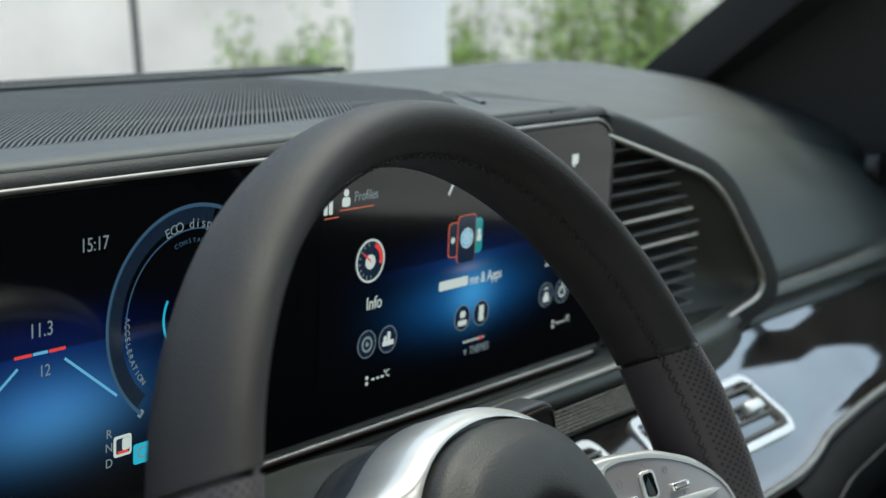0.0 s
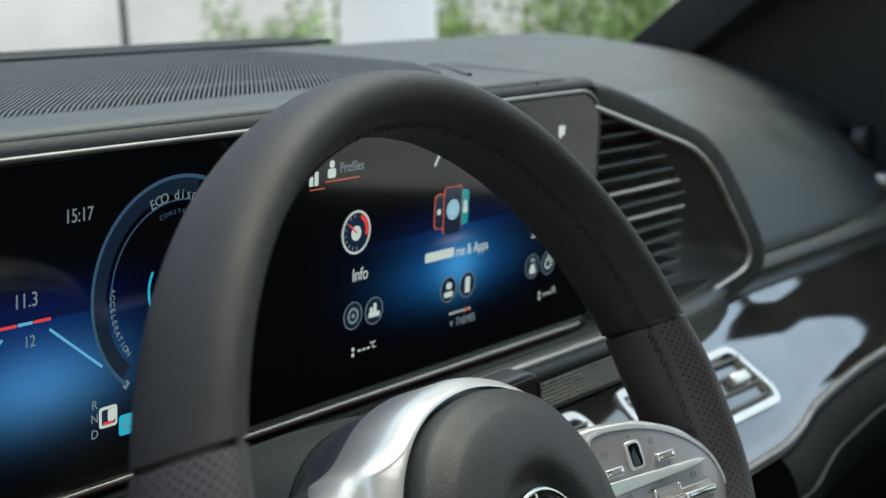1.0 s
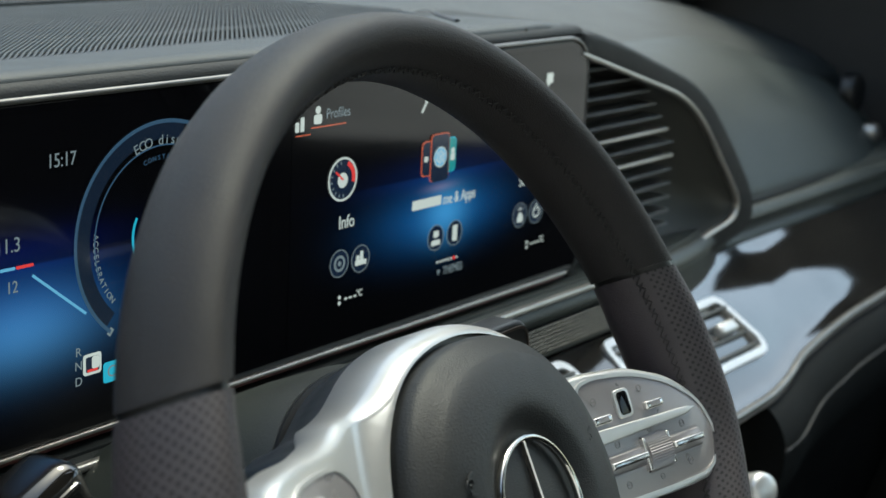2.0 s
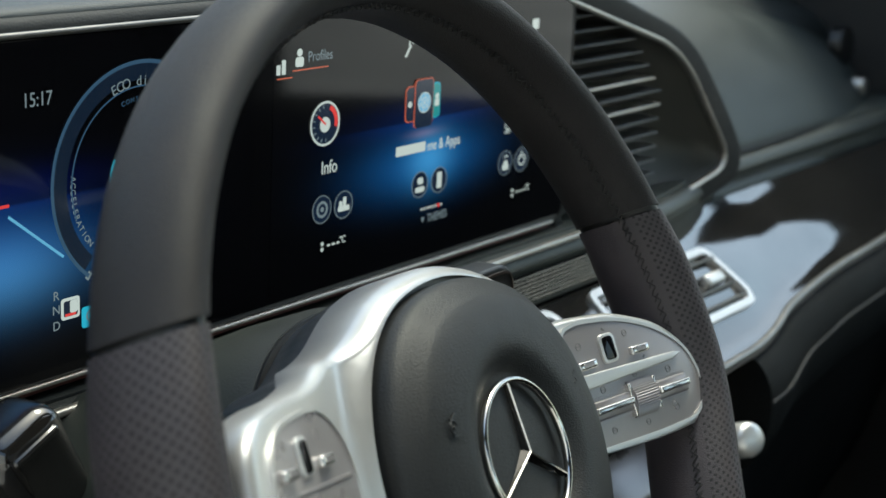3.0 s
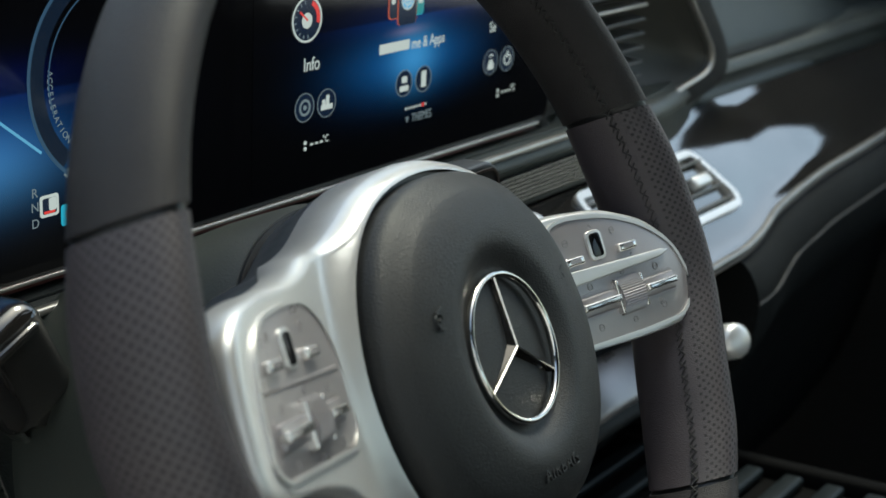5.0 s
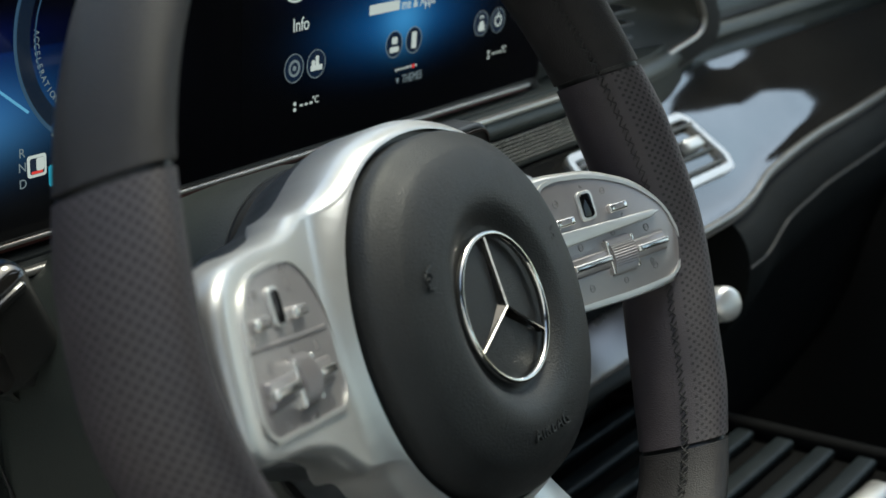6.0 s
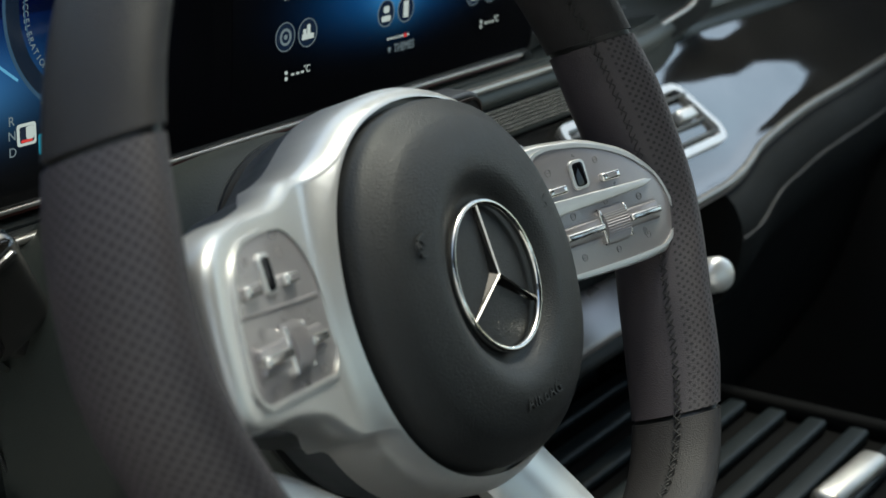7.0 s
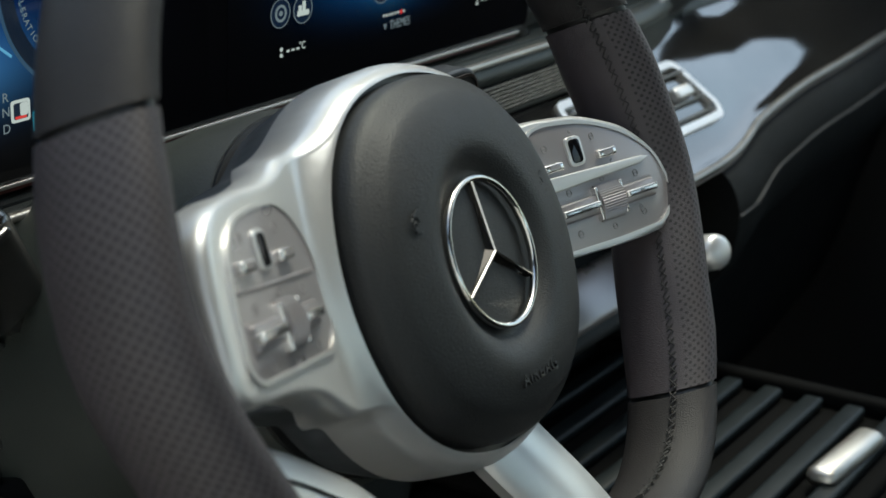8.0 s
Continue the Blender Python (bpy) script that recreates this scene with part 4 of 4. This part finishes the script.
# the brand's own word stands as a plain bar of its size, the rest is lettered
mark("brand_bar", plate(0.1607, 0.0673, 0.1850, 0.0722, 0.0006), WHITE, home)
mark("label_text", letters("me & Apps", 0.0080, 0.00005, "LEFT", slim=0.80), WHITE, home, 0.1868, 0.0693)
mark("label_text", letters("Se", 0.0080, 0.00005, "LEFT", slim=0.80), WHITE, home, 0.2570, 0.0690)
# round shortcut buttons
for x, y, kind in ((0.1053, 0.0503, 0), (0.1212, 0.0500, 1), (0.1818, 0.0503, 2), (0.1982, 0.0503, 3), (0.2596, 0.0503, 4), (0.2757, 0.0500, 5)):
    button = mark("button_ring", flat_ring(0.0066, 0.0004, 36), GREY, home, x, y)
    mark("button_face", disc(0.0063, n=28), NAVY, home, x, y, 0.0003)
    icon = {0: lambda: merge(flat_ring(0.0034, 0.0012, 24), disc(0.0012)), 1: lambda: merge(merge(plate(-0.0042, -0.003, 0.0042, -0.0005), plate(-0.0034, -0.001, -0.0012, 0.002)), plate(-0.0006, -0.001, 0.0016, 0.0038)),
            2: lambda: merge(plate(-0.0038, -0.0040, 0.0036, -0.0012, 0.0011), plate(-0.0022, 0.0002, 0.0022, 0.0036, 0.0011)), 3: lambda: merge(plate(-0.0020, -0.0042, 0.0020, 0.0042, 0.0006), box(0.0001, 0.0001, 0.0001)),
            4: lambda: merge(merge(plate(-0.0028, -0.0040, 0.0028, -0.0006, 0.0008), plate(-0.0018, -0.0008, 0.0018, 0.0012, 0.0006)), flat_ring(0.0018, 0.0007, 20, 20, 160, 0, 0.0022)),
            5: lambda: merge(flat_ring(0.0030, 0.0009, 24, 120, 420), box(0.0009, 0.004, 0.0001, (0, 0.0028, 0)))}[kind]()
    mark("button_icon", icon, WHITE if kind != 0 else GREY, home, x, y, 0.0006)
for x in (0.1138, 0.2760):
    for dx in (-0.0075, -0.0030, 0.0005, 0.0040):
        mark("temperature_dash", plate(dx - 0.0008, -0.0005, dx + 0.0012, 0.0005, 0.0002) if dx > -0.007 else merge(disc(0.0010, dx, 0.0014, 10), disc(0.0010, dx, -0.0014, 10)), WHITE, home, x, 0.0320)
    mark("temperature_unit", letters("°C", 0.0050, 0.00005, slim=0.85), WHITE, home, x + 0.0075, 0.0328)
for k in range(8):
    mark("page_dot", disc(0.0011 if k == 6 else 0.0007, n=12), RED if k == 6 else WHITE, home, 0.1843 + 0.0024 * k, 0.0369)
mark("label_text", letters("THEMES", 0.0062, 0.00005, "LEFT", slim=0.78), GREY, home, 0.1895, 0.0312)
mark("arrow", slab([(-0.0014, 0.0013), (0, -0.0016), (0.0014, 0.0013)][::1], 0, 0.0001), GREY, home, 0.1857, 0.0312)

# driver's side
mark("clock_text", letters("15:17", 0.0078, 0.00005, slim=0.82), GREY, drive, -0.0608, 0.1205)
cx, cy = -0.0085, 0.0840
mark("ring_outer", flat_ring(0.0460, 0.0012, 90, 70, 232, cx, cy), DIM, drive)
mark("ring_edge", flat_ring(0.0468, 0.0005, 90, 70, 232, cx, cy), DIM, drive, h=0.0006)
mark("ring_band", flat_ring(0.0425, 0.0070, 90, 75, 228, cx, cy), BAND, drive, h=0.0003)
mark("ring_inner", flat_ring(0.0365, 0.0006, 90, 70, 200, cx, cy), DIM, drive)
mark("ring_tip", box(0.0022, 0.0034, 0.0001, (cx - 0.0462 * math.cos(radians(52)), cy - 0.0462 * math.sin(radians(52)), 0), turn=pose(0, 0, 0, 0, 0, -40)), GREY, drive)
for k, c in enumerate("ECO display"):
    a = radians(112 - 5.0 * k)
    if c != " ":
        bm = letters(c, 0.0058, 0.00005)
        bm.transform(pose(cx + 0.0385 * math.cos(a), cy + 0.0385 * math.sin(a), 0.0, 0, 0, math.degrees(a) - 90))
        mark("label_text", bm, GREY, drive)
for k, c in enumerate("CONSTANT"):
    a = radians(108 - 4.6 * k)
    bm = letters(c, 0.0028, 0.00005)
    bm.transform(pose(cx + 0.0315 * math.cos(a), cy + 0.0315 * math.sin(a), 0.0, 0, 0, math.degrees(a) - 90))
    mark("label_text", bm, DIM, drive)
for k, c in enumerate("ACCELERATION"):
    a = radians(174 + 4.2 * k)
    bm = letters(c, 0.0036, 0.00005)
    bm.transform(pose(cx + 0.0360 * math.cos(a), cy + 0.0360 * math.sin(a), 0.0, 0, 0, math.degrees(a) + 90))
    mark("label_text", bm, GREY, drive)
mark("needle_arc", flat_ring(0.0165, 0.0012, 40, 150, 215, cx, cy), CYAN, drive)
mark("value_text", letters("11.3", 0.0080, 0.00005, slim=0.85), GREY, drive, -0.0865, 0.0911)
mark("value_text", letters("12", 0.0066, 0.00005, slim=0.85), GREY, drive, -0.0850, 0.0750)
mark("horizon_mark", plate(-0.099, 0.0818, -0.091, 0.0830), RED, drive)
mark("horizon_mark", plate(-0.083, 0.0818, -0.075, 0.0830), RED, drive)
mark("horizon_mark", plate(-0.0905, 0.0818, -0.0835, 0.0830), SKYBLUE, drive)
for s in (1, -1):
    mark("lane_line", box(0.033, 0.0011, 0.0001, (0.024 * s, 0, 0), turn=pose(0, 0, 0, 0, 0, -38 * s)), SKYBLUE, drive, -0.0865 + 0.0, 0.0680)
for y, c in ((0.0425, "R"), (0.0368, "N"), (0.0303, "D")):
    mark("gear_text", letters(c, 0.0052, 0.00005), GREY, drive, -0.0535, y)
mark("gear_badge", plate(-0.0512, 0.0320, -0.0418, 0.0408, 0.0015), WHITE, drive)
mark("gear_badge_fill", plate(-0.0500, 0.0332, -0.0430, 0.0396, 0.001), NAVY, drive, h=0.0006)
mark("gear_badge_mark", plate(-0.0470, 0.0345, -0.0432, 0.0396, 0.001), WHITE, drive, h=0.0008)
mark("gear_badge_mark", plate(-0.0495, 0.0334, -0.0440, 0.0345, 0.0004), RED, drive, h=0.0008)
mark("mode_badge", plate(-0.0408, 0.0265, -0.0322, 0.0352, 0.0015), CYAN, drive)
mark("mode_text", letters("C", 0.0068, 0.00005), GREY, drive, -0.0365, 0.0308, 0.0006)

# ---- centre vents ----


def centre_vent(x):
    v = thing("centre_air_vent", pose(x, 0.170, -0.037, 42, 0, 0), "black air vent with a satin silver frame and toggle", "air vent", "centre vents")
    out = rounded_poly([(-0.036, -0.050), (0.034, -0.050), (0.040, -0.040), (0.030, 0.0), (-0.034, 0.0)], [0.006, 0.010, 0.008, 0.010, 0.008], 6)
    part("frame", ring_plate(out, inset_poly(out, 0.0050), -0.008, 0.0045), SILVER, v, "satin silver frame")
    part("recess", slab(inset_poly(out, 0.0050), -0.02, -0.006), BLACK, v)
    for k in range(4):
        part("slat", box(0.060, 0.0022, 0.011, (0, -0.0085 - 0.0105 * k, 0.0), 0.0006, turn=pose(0, 0, 0, 25, 0, 0)), SLAT_DARK, v, "dark grey blade")
    part("toggle", box(0.022, 0.0085, 0.008, (0.008, -0.0245, 0.0045), 0.0022, 3), SILVER, v, "silver toggle")


for x in (0.440, 0.355, 0.250):
    centre_vent(x)

# ---- centre console ----
SLAT = material("satin dark slats", (0.0075, 0.0105, 0.0120), 0.45, 0.0, vary=0.2, scale=40, spec=0.15)
console = thing("centre_console", pose(0, 0, -0.22), "dark centre console with a slatted roller cover", "console")
part("body", box(0.30, 0.95, 0.50, (0.335, -0.27, -0.262), 0.03, 4), RIB_GROUND, console, "dark console body")
part("well", box(0.20, 0.22, 0.010, (0.315, 0.075, -0.009), 0.003), RIB_GROUND, console)
for k in range(9):
    part("slat", box(0.185, 0.0125, 0.007, (0.318, -0.018 + 0.0262 * k, 0.0005), 0.0025, 3), SLAT, console, "gloss dark slat")
for x in (0.215, 0.42):
    part("rail", box(0.012, 0.24, 0.012, (x, 0.07, 0.0), 0.003), RIB_GROUND, console)
part("toggle", box(0.070, 0.018, 0.012, (0.335, -0.014, 0.006), 0.006, 3, turn=pose(0, 0, 0, 0, 0, -4)), TRIM_SILVER, console, "silver switch bar")
stack = thing("climate_panel", pose(0.36, 0.160, -0.145, 50, 0, 0), "silver climate control bar under the vents", "control panel")
part("plate", box(0.22, 0.075, 0.012, (0, 0, 0), 0.004), DASH_DARK, stack)
part("bar", box(0.20, 0.034, 0.010, (0, -0.012, 0.008), 0.004, 3), PANEL, stack, "satin silver bar")
part("bar", box(0.20, 0.014, 0.010, (0, 0.022, 0.006), 0.003, 3), PANEL, stack, "pewter grey bar")
knob = thing("rotary_knob", pose(0.345, 0.078, -0.114, 70, 0, -20), "satin silver rotary knob on the lower dashboard", "knob")
part("cap", loft([[(r * math.cos(q), r * math.sin(q), z) for q in [2 * math.pi * k / 28 for k in range(28)]] for r, z in ((0.0100, -0.010), (0.0104, 0.0), (0.0102, 0.006), (0.0092, 0.0088), (0.0065, 0.010), (0.0015, 0.0105))]), SILVER, knob, "satin silver cap")
part("base", box(0.028, 0.045, 0.02, (-0.006, 0.004, -0.020), 0.006, 3), BLACK, knob)

# ---- light switch on the driver's side ----
switch = thing("light_switch", pose(-0.0876, 0.1500, -0.0217, 90, 0, 0), "gloss black light switch knob set in a grey collar", "switch")
rot_ring = [2 * math.pi * k / 32 for k in range(32)]
part("collar", loft([[(r * math.cos(q) * 0.92, r * math.sin(q) * 1.12, z) for q in rot_ring] for r, z in ((0.0165, -0.012), (0.0166, 0.0010), (0.0156, 0.0034), (0.0146, 0.0038), (0.0138, -0.002), (0.002, -0.003))]), KNEE, switch, "grey plastic collar")
knob_body = part("knob_body", box(0.034, 0.044, 0.030, (0, 0, 0), 0.009, 4), PIANO, switch, "gloss black knob", pose(-0.0150, 0.0170, 0.002, 0, 0, 24))
part("top_ridge", box(0.022, 0.0035, 0.004, (0, 0.013, 0.0142), 0.0014, 2), PIANO, knob_body)
part("neck", loft([[(r * math.cos(q), r * math.sin(q) * 1.1, z) for q in rot_ring] for r, z in ((0.0125, -0.004), (0.0120, 0.006), (0.0100, 0.010), (0.002, 0.011))]), PIANO, switch, "gloss black neck", pose(-0.003, 0.003, 0))
panel = thing("side_switch", pose(-0.105, 0.146, -0.095, 80, 0, 0), "black rocker switch on the knee panel", "switch")
part("rocker", box(0.030, 0.018, 0.012, (0, 0, 0), 0.003, 3), GLOSS, panel)
part("pictogram", slab([(-0.003, -0.002), (0.003, -0.002), (0.0, 0.003)], 0.006, 0.0064), WHITE, panel)
for pts in ([(-0.111, 0.1515, -0.030), (-0.104, 0.149, -0.060), (-0.092, 0.1475, -0.10), (-0.085, 0.150, -0.14)], [(-0.20, 0.1500, -0.0545), (-0.15, 0.1500, -0.0535), (-0.106, 0.1500, -0.0520)]):
    part("panel_gap", sweep(smooth_path(pts, 6), round_section(0.0009, 0.0009, 8), up=(0, 1, 0)), BLACK, dashboard)

# ---- the car's shell round the camera ----
HEAD = material("dark headliner", (0.014, 0.014, 0.014), 0.9, vary=0.12, scale=40, bump=0.2, bump_scale=600)
CARPET = material("black carpet", (0.012, 0.012, 0.012), 0.95, vary=0.3, scale=60, bump=0.6, bump_scale=900)
PAINT = material("dark car paint", (0.02, 0.02, 0.022), 0.25, 0.3, vary=0.1, scale=8, coat=0.8)
DOOR = material("dark door card", (0.009, 0.009, 0.010), 0.7, vary=0.15, scale=30, bump=0.3, bump_scale=700, kind="cells")
car = thing("car_body", pose(0, 0, -Z0), "dark car body with its driver's door open", "car")


def in_car(name, bm, mat, label=""):
    bm.transform(Matrix.Translation((0, 0, Z0)))
    return part(name, bm, mat, car, label)


in_car("floor_pan", box(1.9, 3.4, 0.05, (0.22, -0.75, -0.78)), CARPET, "black carpeted floor")
in_car("firewall", box(1.9, 0.05, 0.90, (0.22, 0.70, -0.33)), CARPET)
in_car("roof", box(1.55, 2.3, 0.05, (0.24, -1.38, 0.57), 0.02), HEAD, "dark headliner")
in_car("rear_wall", box(1.9, 0.06, 0.9, (0.22, -2.35, -0.33)), CARPET)
in_car("bonnet", box(1.80, 1.25, 0.05, (0.22, 1.32, 0.05), 0.02, turn=pose(0, 0, 0, -4, 0, 0)), PAINT, "dark bonnet")


def pillar(name, a, b, w, d):
    path = [Vector(a).lerp(Vector(b), k / 6) for k in range(7)]
    in_car(name, sweep(path, [(-w, -d), (w, -d), (w * 1.1, 0), (w, d), (-w, d), (-w * 1.1, 0)]), HEAD, "dark pillar trim")


pillar("windscreen_pillar", (1.02, 0.535, 0.110), (0.90, -0.155, 0.575), 0.040, 0.026)
pillar("windscreen_pillar", (-0.60, 0.66, 0.10), (-0.46, -0.20, 0.57), 0.04, 0.03)
pillar("door_pillar", (1.05, -0.80, -0.5), (0.92, -0.90, 0.57), 0.03, 0.15)
pillar("door_pillar", (-0.62, -0.72, -0.5), (-0.46, -0.86, 0.57), 0.03, 0.07)
# passenger door: card up to the sloping sill, and the corner panel ahead of the window
rings = []
for i in range(30):
    y = -2.2 + 2.9 * i / 29
    sill = -0.06 if y > 0.2 or y < -0.75 else -0.178 + (y + 0.6) * 0.20
    rings.append([(1.10, y, -0.75), (1.04, y, -0.70), (1.01, y, -0.40), (1.00, y, -0.25), (1.03, y, sill - 0.02), (1.06, y, sill), (1.10, y, sill)])
in_car("passenger_door", loft(rings), DOOR, "dark leatherette door card")
# The panel's rear edge, out of view, is shaped to bound the trim's reflection.
bm = loft([[(x, 0.60, -0.08), (x, 0.06, -0.08), (x, 0.07, 0.06), (x, 0.155, 0.165), (x, 0.25, 0.315), (x, 0.60, 0.09)] for x in (1.005, 1.08)])
in_car("door_corner_panel", bm, HEAD, "dark corner panel by the mirror")


# ---- outside ----
PAVING = material("pale paving", (0.50, 0.48, 0.45), 0.8, vary=0.2, scale=2, bump=0.3, bump_scale=30)
WALL = material("pale render", (0.84, 0.74, 0.66), 0.85, vary=0.22, scale=0.9, bump=0.3, bump_scale=25)
WHITE_PAINT = material("white paint", (0.70, 0.675, 0.66), 0.6, vary=0.06, scale=2)
LEAF = material("leaves", (0.22, 0.30, 0.09), 0.5, vary=0.7, scale=5)
BARK = material("bark", (0.16, 0.14, 0.12), 0.9, vary=0.3, scale=12, bump=0.5, bump_scale=60)

solid("ground", box(80, 80, 0.2, (0, 0, -0.1)), PAVING, pose(0, 0, -Z0), "pale paved ground", "ground", kind="structure")
solid("wall_far", box(30, 0.3, 5.0, (0, 0, 2.5)), WALL, pose(7.5, 7.5, -Z0, 0, 0, -38), "pale rendered garden wall", "wall", kind="structure")


# Wall added out of view to throw light in through the driver's door.
BOUNCE = material("pale bounce render", (0.74, 0.72, 0.69), 0.85, vary=0.1, scale=1.2, bump=0.3, bump_scale=25)
solid("bounce_wall", box(0.3, 30, 4.5, (0, 0, 2.25)), BOUNCE, pose(-4.2, -2, -Z0), "pale wall added out of view to bounce light", "wall", kind="structure")


def polar(yaw, dist):
    """A place seen from the driver's door at this bearing and distance."""
    return (-0.45 + dist * math.sin(radians(yaw)), -0.29 + dist * math.cos(radians(yaw)))


post = thing("porch_column", pose(*polar(51.2, 6.0), -Z0), "round white painted porch column", "column")
ring32 = [2 * math.pi * k / 40 for k in range(40)]
part("shaft", loft([[(r * math.cos(q), r * math.sin(q), z) for q in ring32] for r, z in ((0.19, 0.12), (0.185, 1.0), (0.18, 2.9))]), WHITE_PAINT, post)
part("base", loft([[(r * math.cos(q), r * math.sin(q), z) for q in ring32] for r, z in ((0.26, 0.0), (0.26, 0.06), (0.23, 0.10), (0.19, 0.12))]), WHITE_PAINT, post)
pole = thing("garden_pole", pose(*polar(42.35, 4.6), -Z0, 0, -3, 0), "thin dark metal garden pole", "pole")
part("shaft", loft([[(0.010 * math.cos(q), 0.010 * math.sin(q), z) for q in ring32[::4]] for z in (0.0, 1.2, 2.6)]), DASH_DARK, pole)


def shrub(yaw, dist, height, spread, count, seed):
    rnd = random.Random(seed)
    s = thing("garden_shrub", pose(*polar(yaw, dist), -Z0), "leafy green shrub in front of the wall", "shrub", "garden shrubs")
    tips = []
    for k in range(9):
        a, lean = rnd.uniform(0, 6.28), rnd.uniform(0.1, 0.8) * spread
        tip = Vector((lean * math.cos(a), lean * math.sin(a), height * rnd.uniform(0.6, 1.0)))
        tips.append(tip)
        part("stem", sweep(smooth_path([(0, 0, 0), tip * 0.5 + Vector((0, 0, 0.15)), tip], 4), round_section(0.012, 0.012, 6), up=(0.3, 1, 0), scale=lambda t: 1.2 - t), BARK, s)
    verts, faces = [], []
    for k in range(count):
        tip = rnd.choice(tips)
        c = tip * rnd.uniform(0.35, 1.05) + Vector((rnd.gauss(0, 0.16), rnd.gauss(0, 0.16), rnd.gauss(0, 0.12))) * spread
        c.z = max(0.03, c.z)
        size = rnd.uniform(0.012, 0.034)
        m = Euler((rnd.uniform(-1.2, 1.2), rnd.uniform(-1.2, 1.2), rnd.uniform(0, 6.28))).to_matrix()
        n = len(verts)
        verts += [c + m @ Vector(p) * size for p in ((-1, 0, 0), (0, -0.42, 0.12), (1.1, 0, -0.1), (0, 0.42, 0.12))]
        faces.append((n, n + 1, n + 2, n + 3))
    me = bpy.data.meshes.new("foliage")
    me.from_pydata(verts, [], faces)
    me.materials.append(LEAF)
    ob = new("foliage", me)
    ob.parent = s


for i, (yaw, dist, h, spread, count) in enumerate(((47.0, 7.0, 1.24, 0.45, 1100), (49.0, 7.4, 1.22, 0.4, 1000), (54.4, 7.0, 1.30, 0.45, 1400), (57.2, 7.3, 1.60, 0.55, 900), (59.6, 6.6, 1.9, 0.45, 900), (62.5, 7.0, 1.7, 0.6, 1100), (66.0, 6.5, 1.6, 0.6, 1500))):
    shrub(yaw, dist, h, spread, 3 * count, 11 + i)
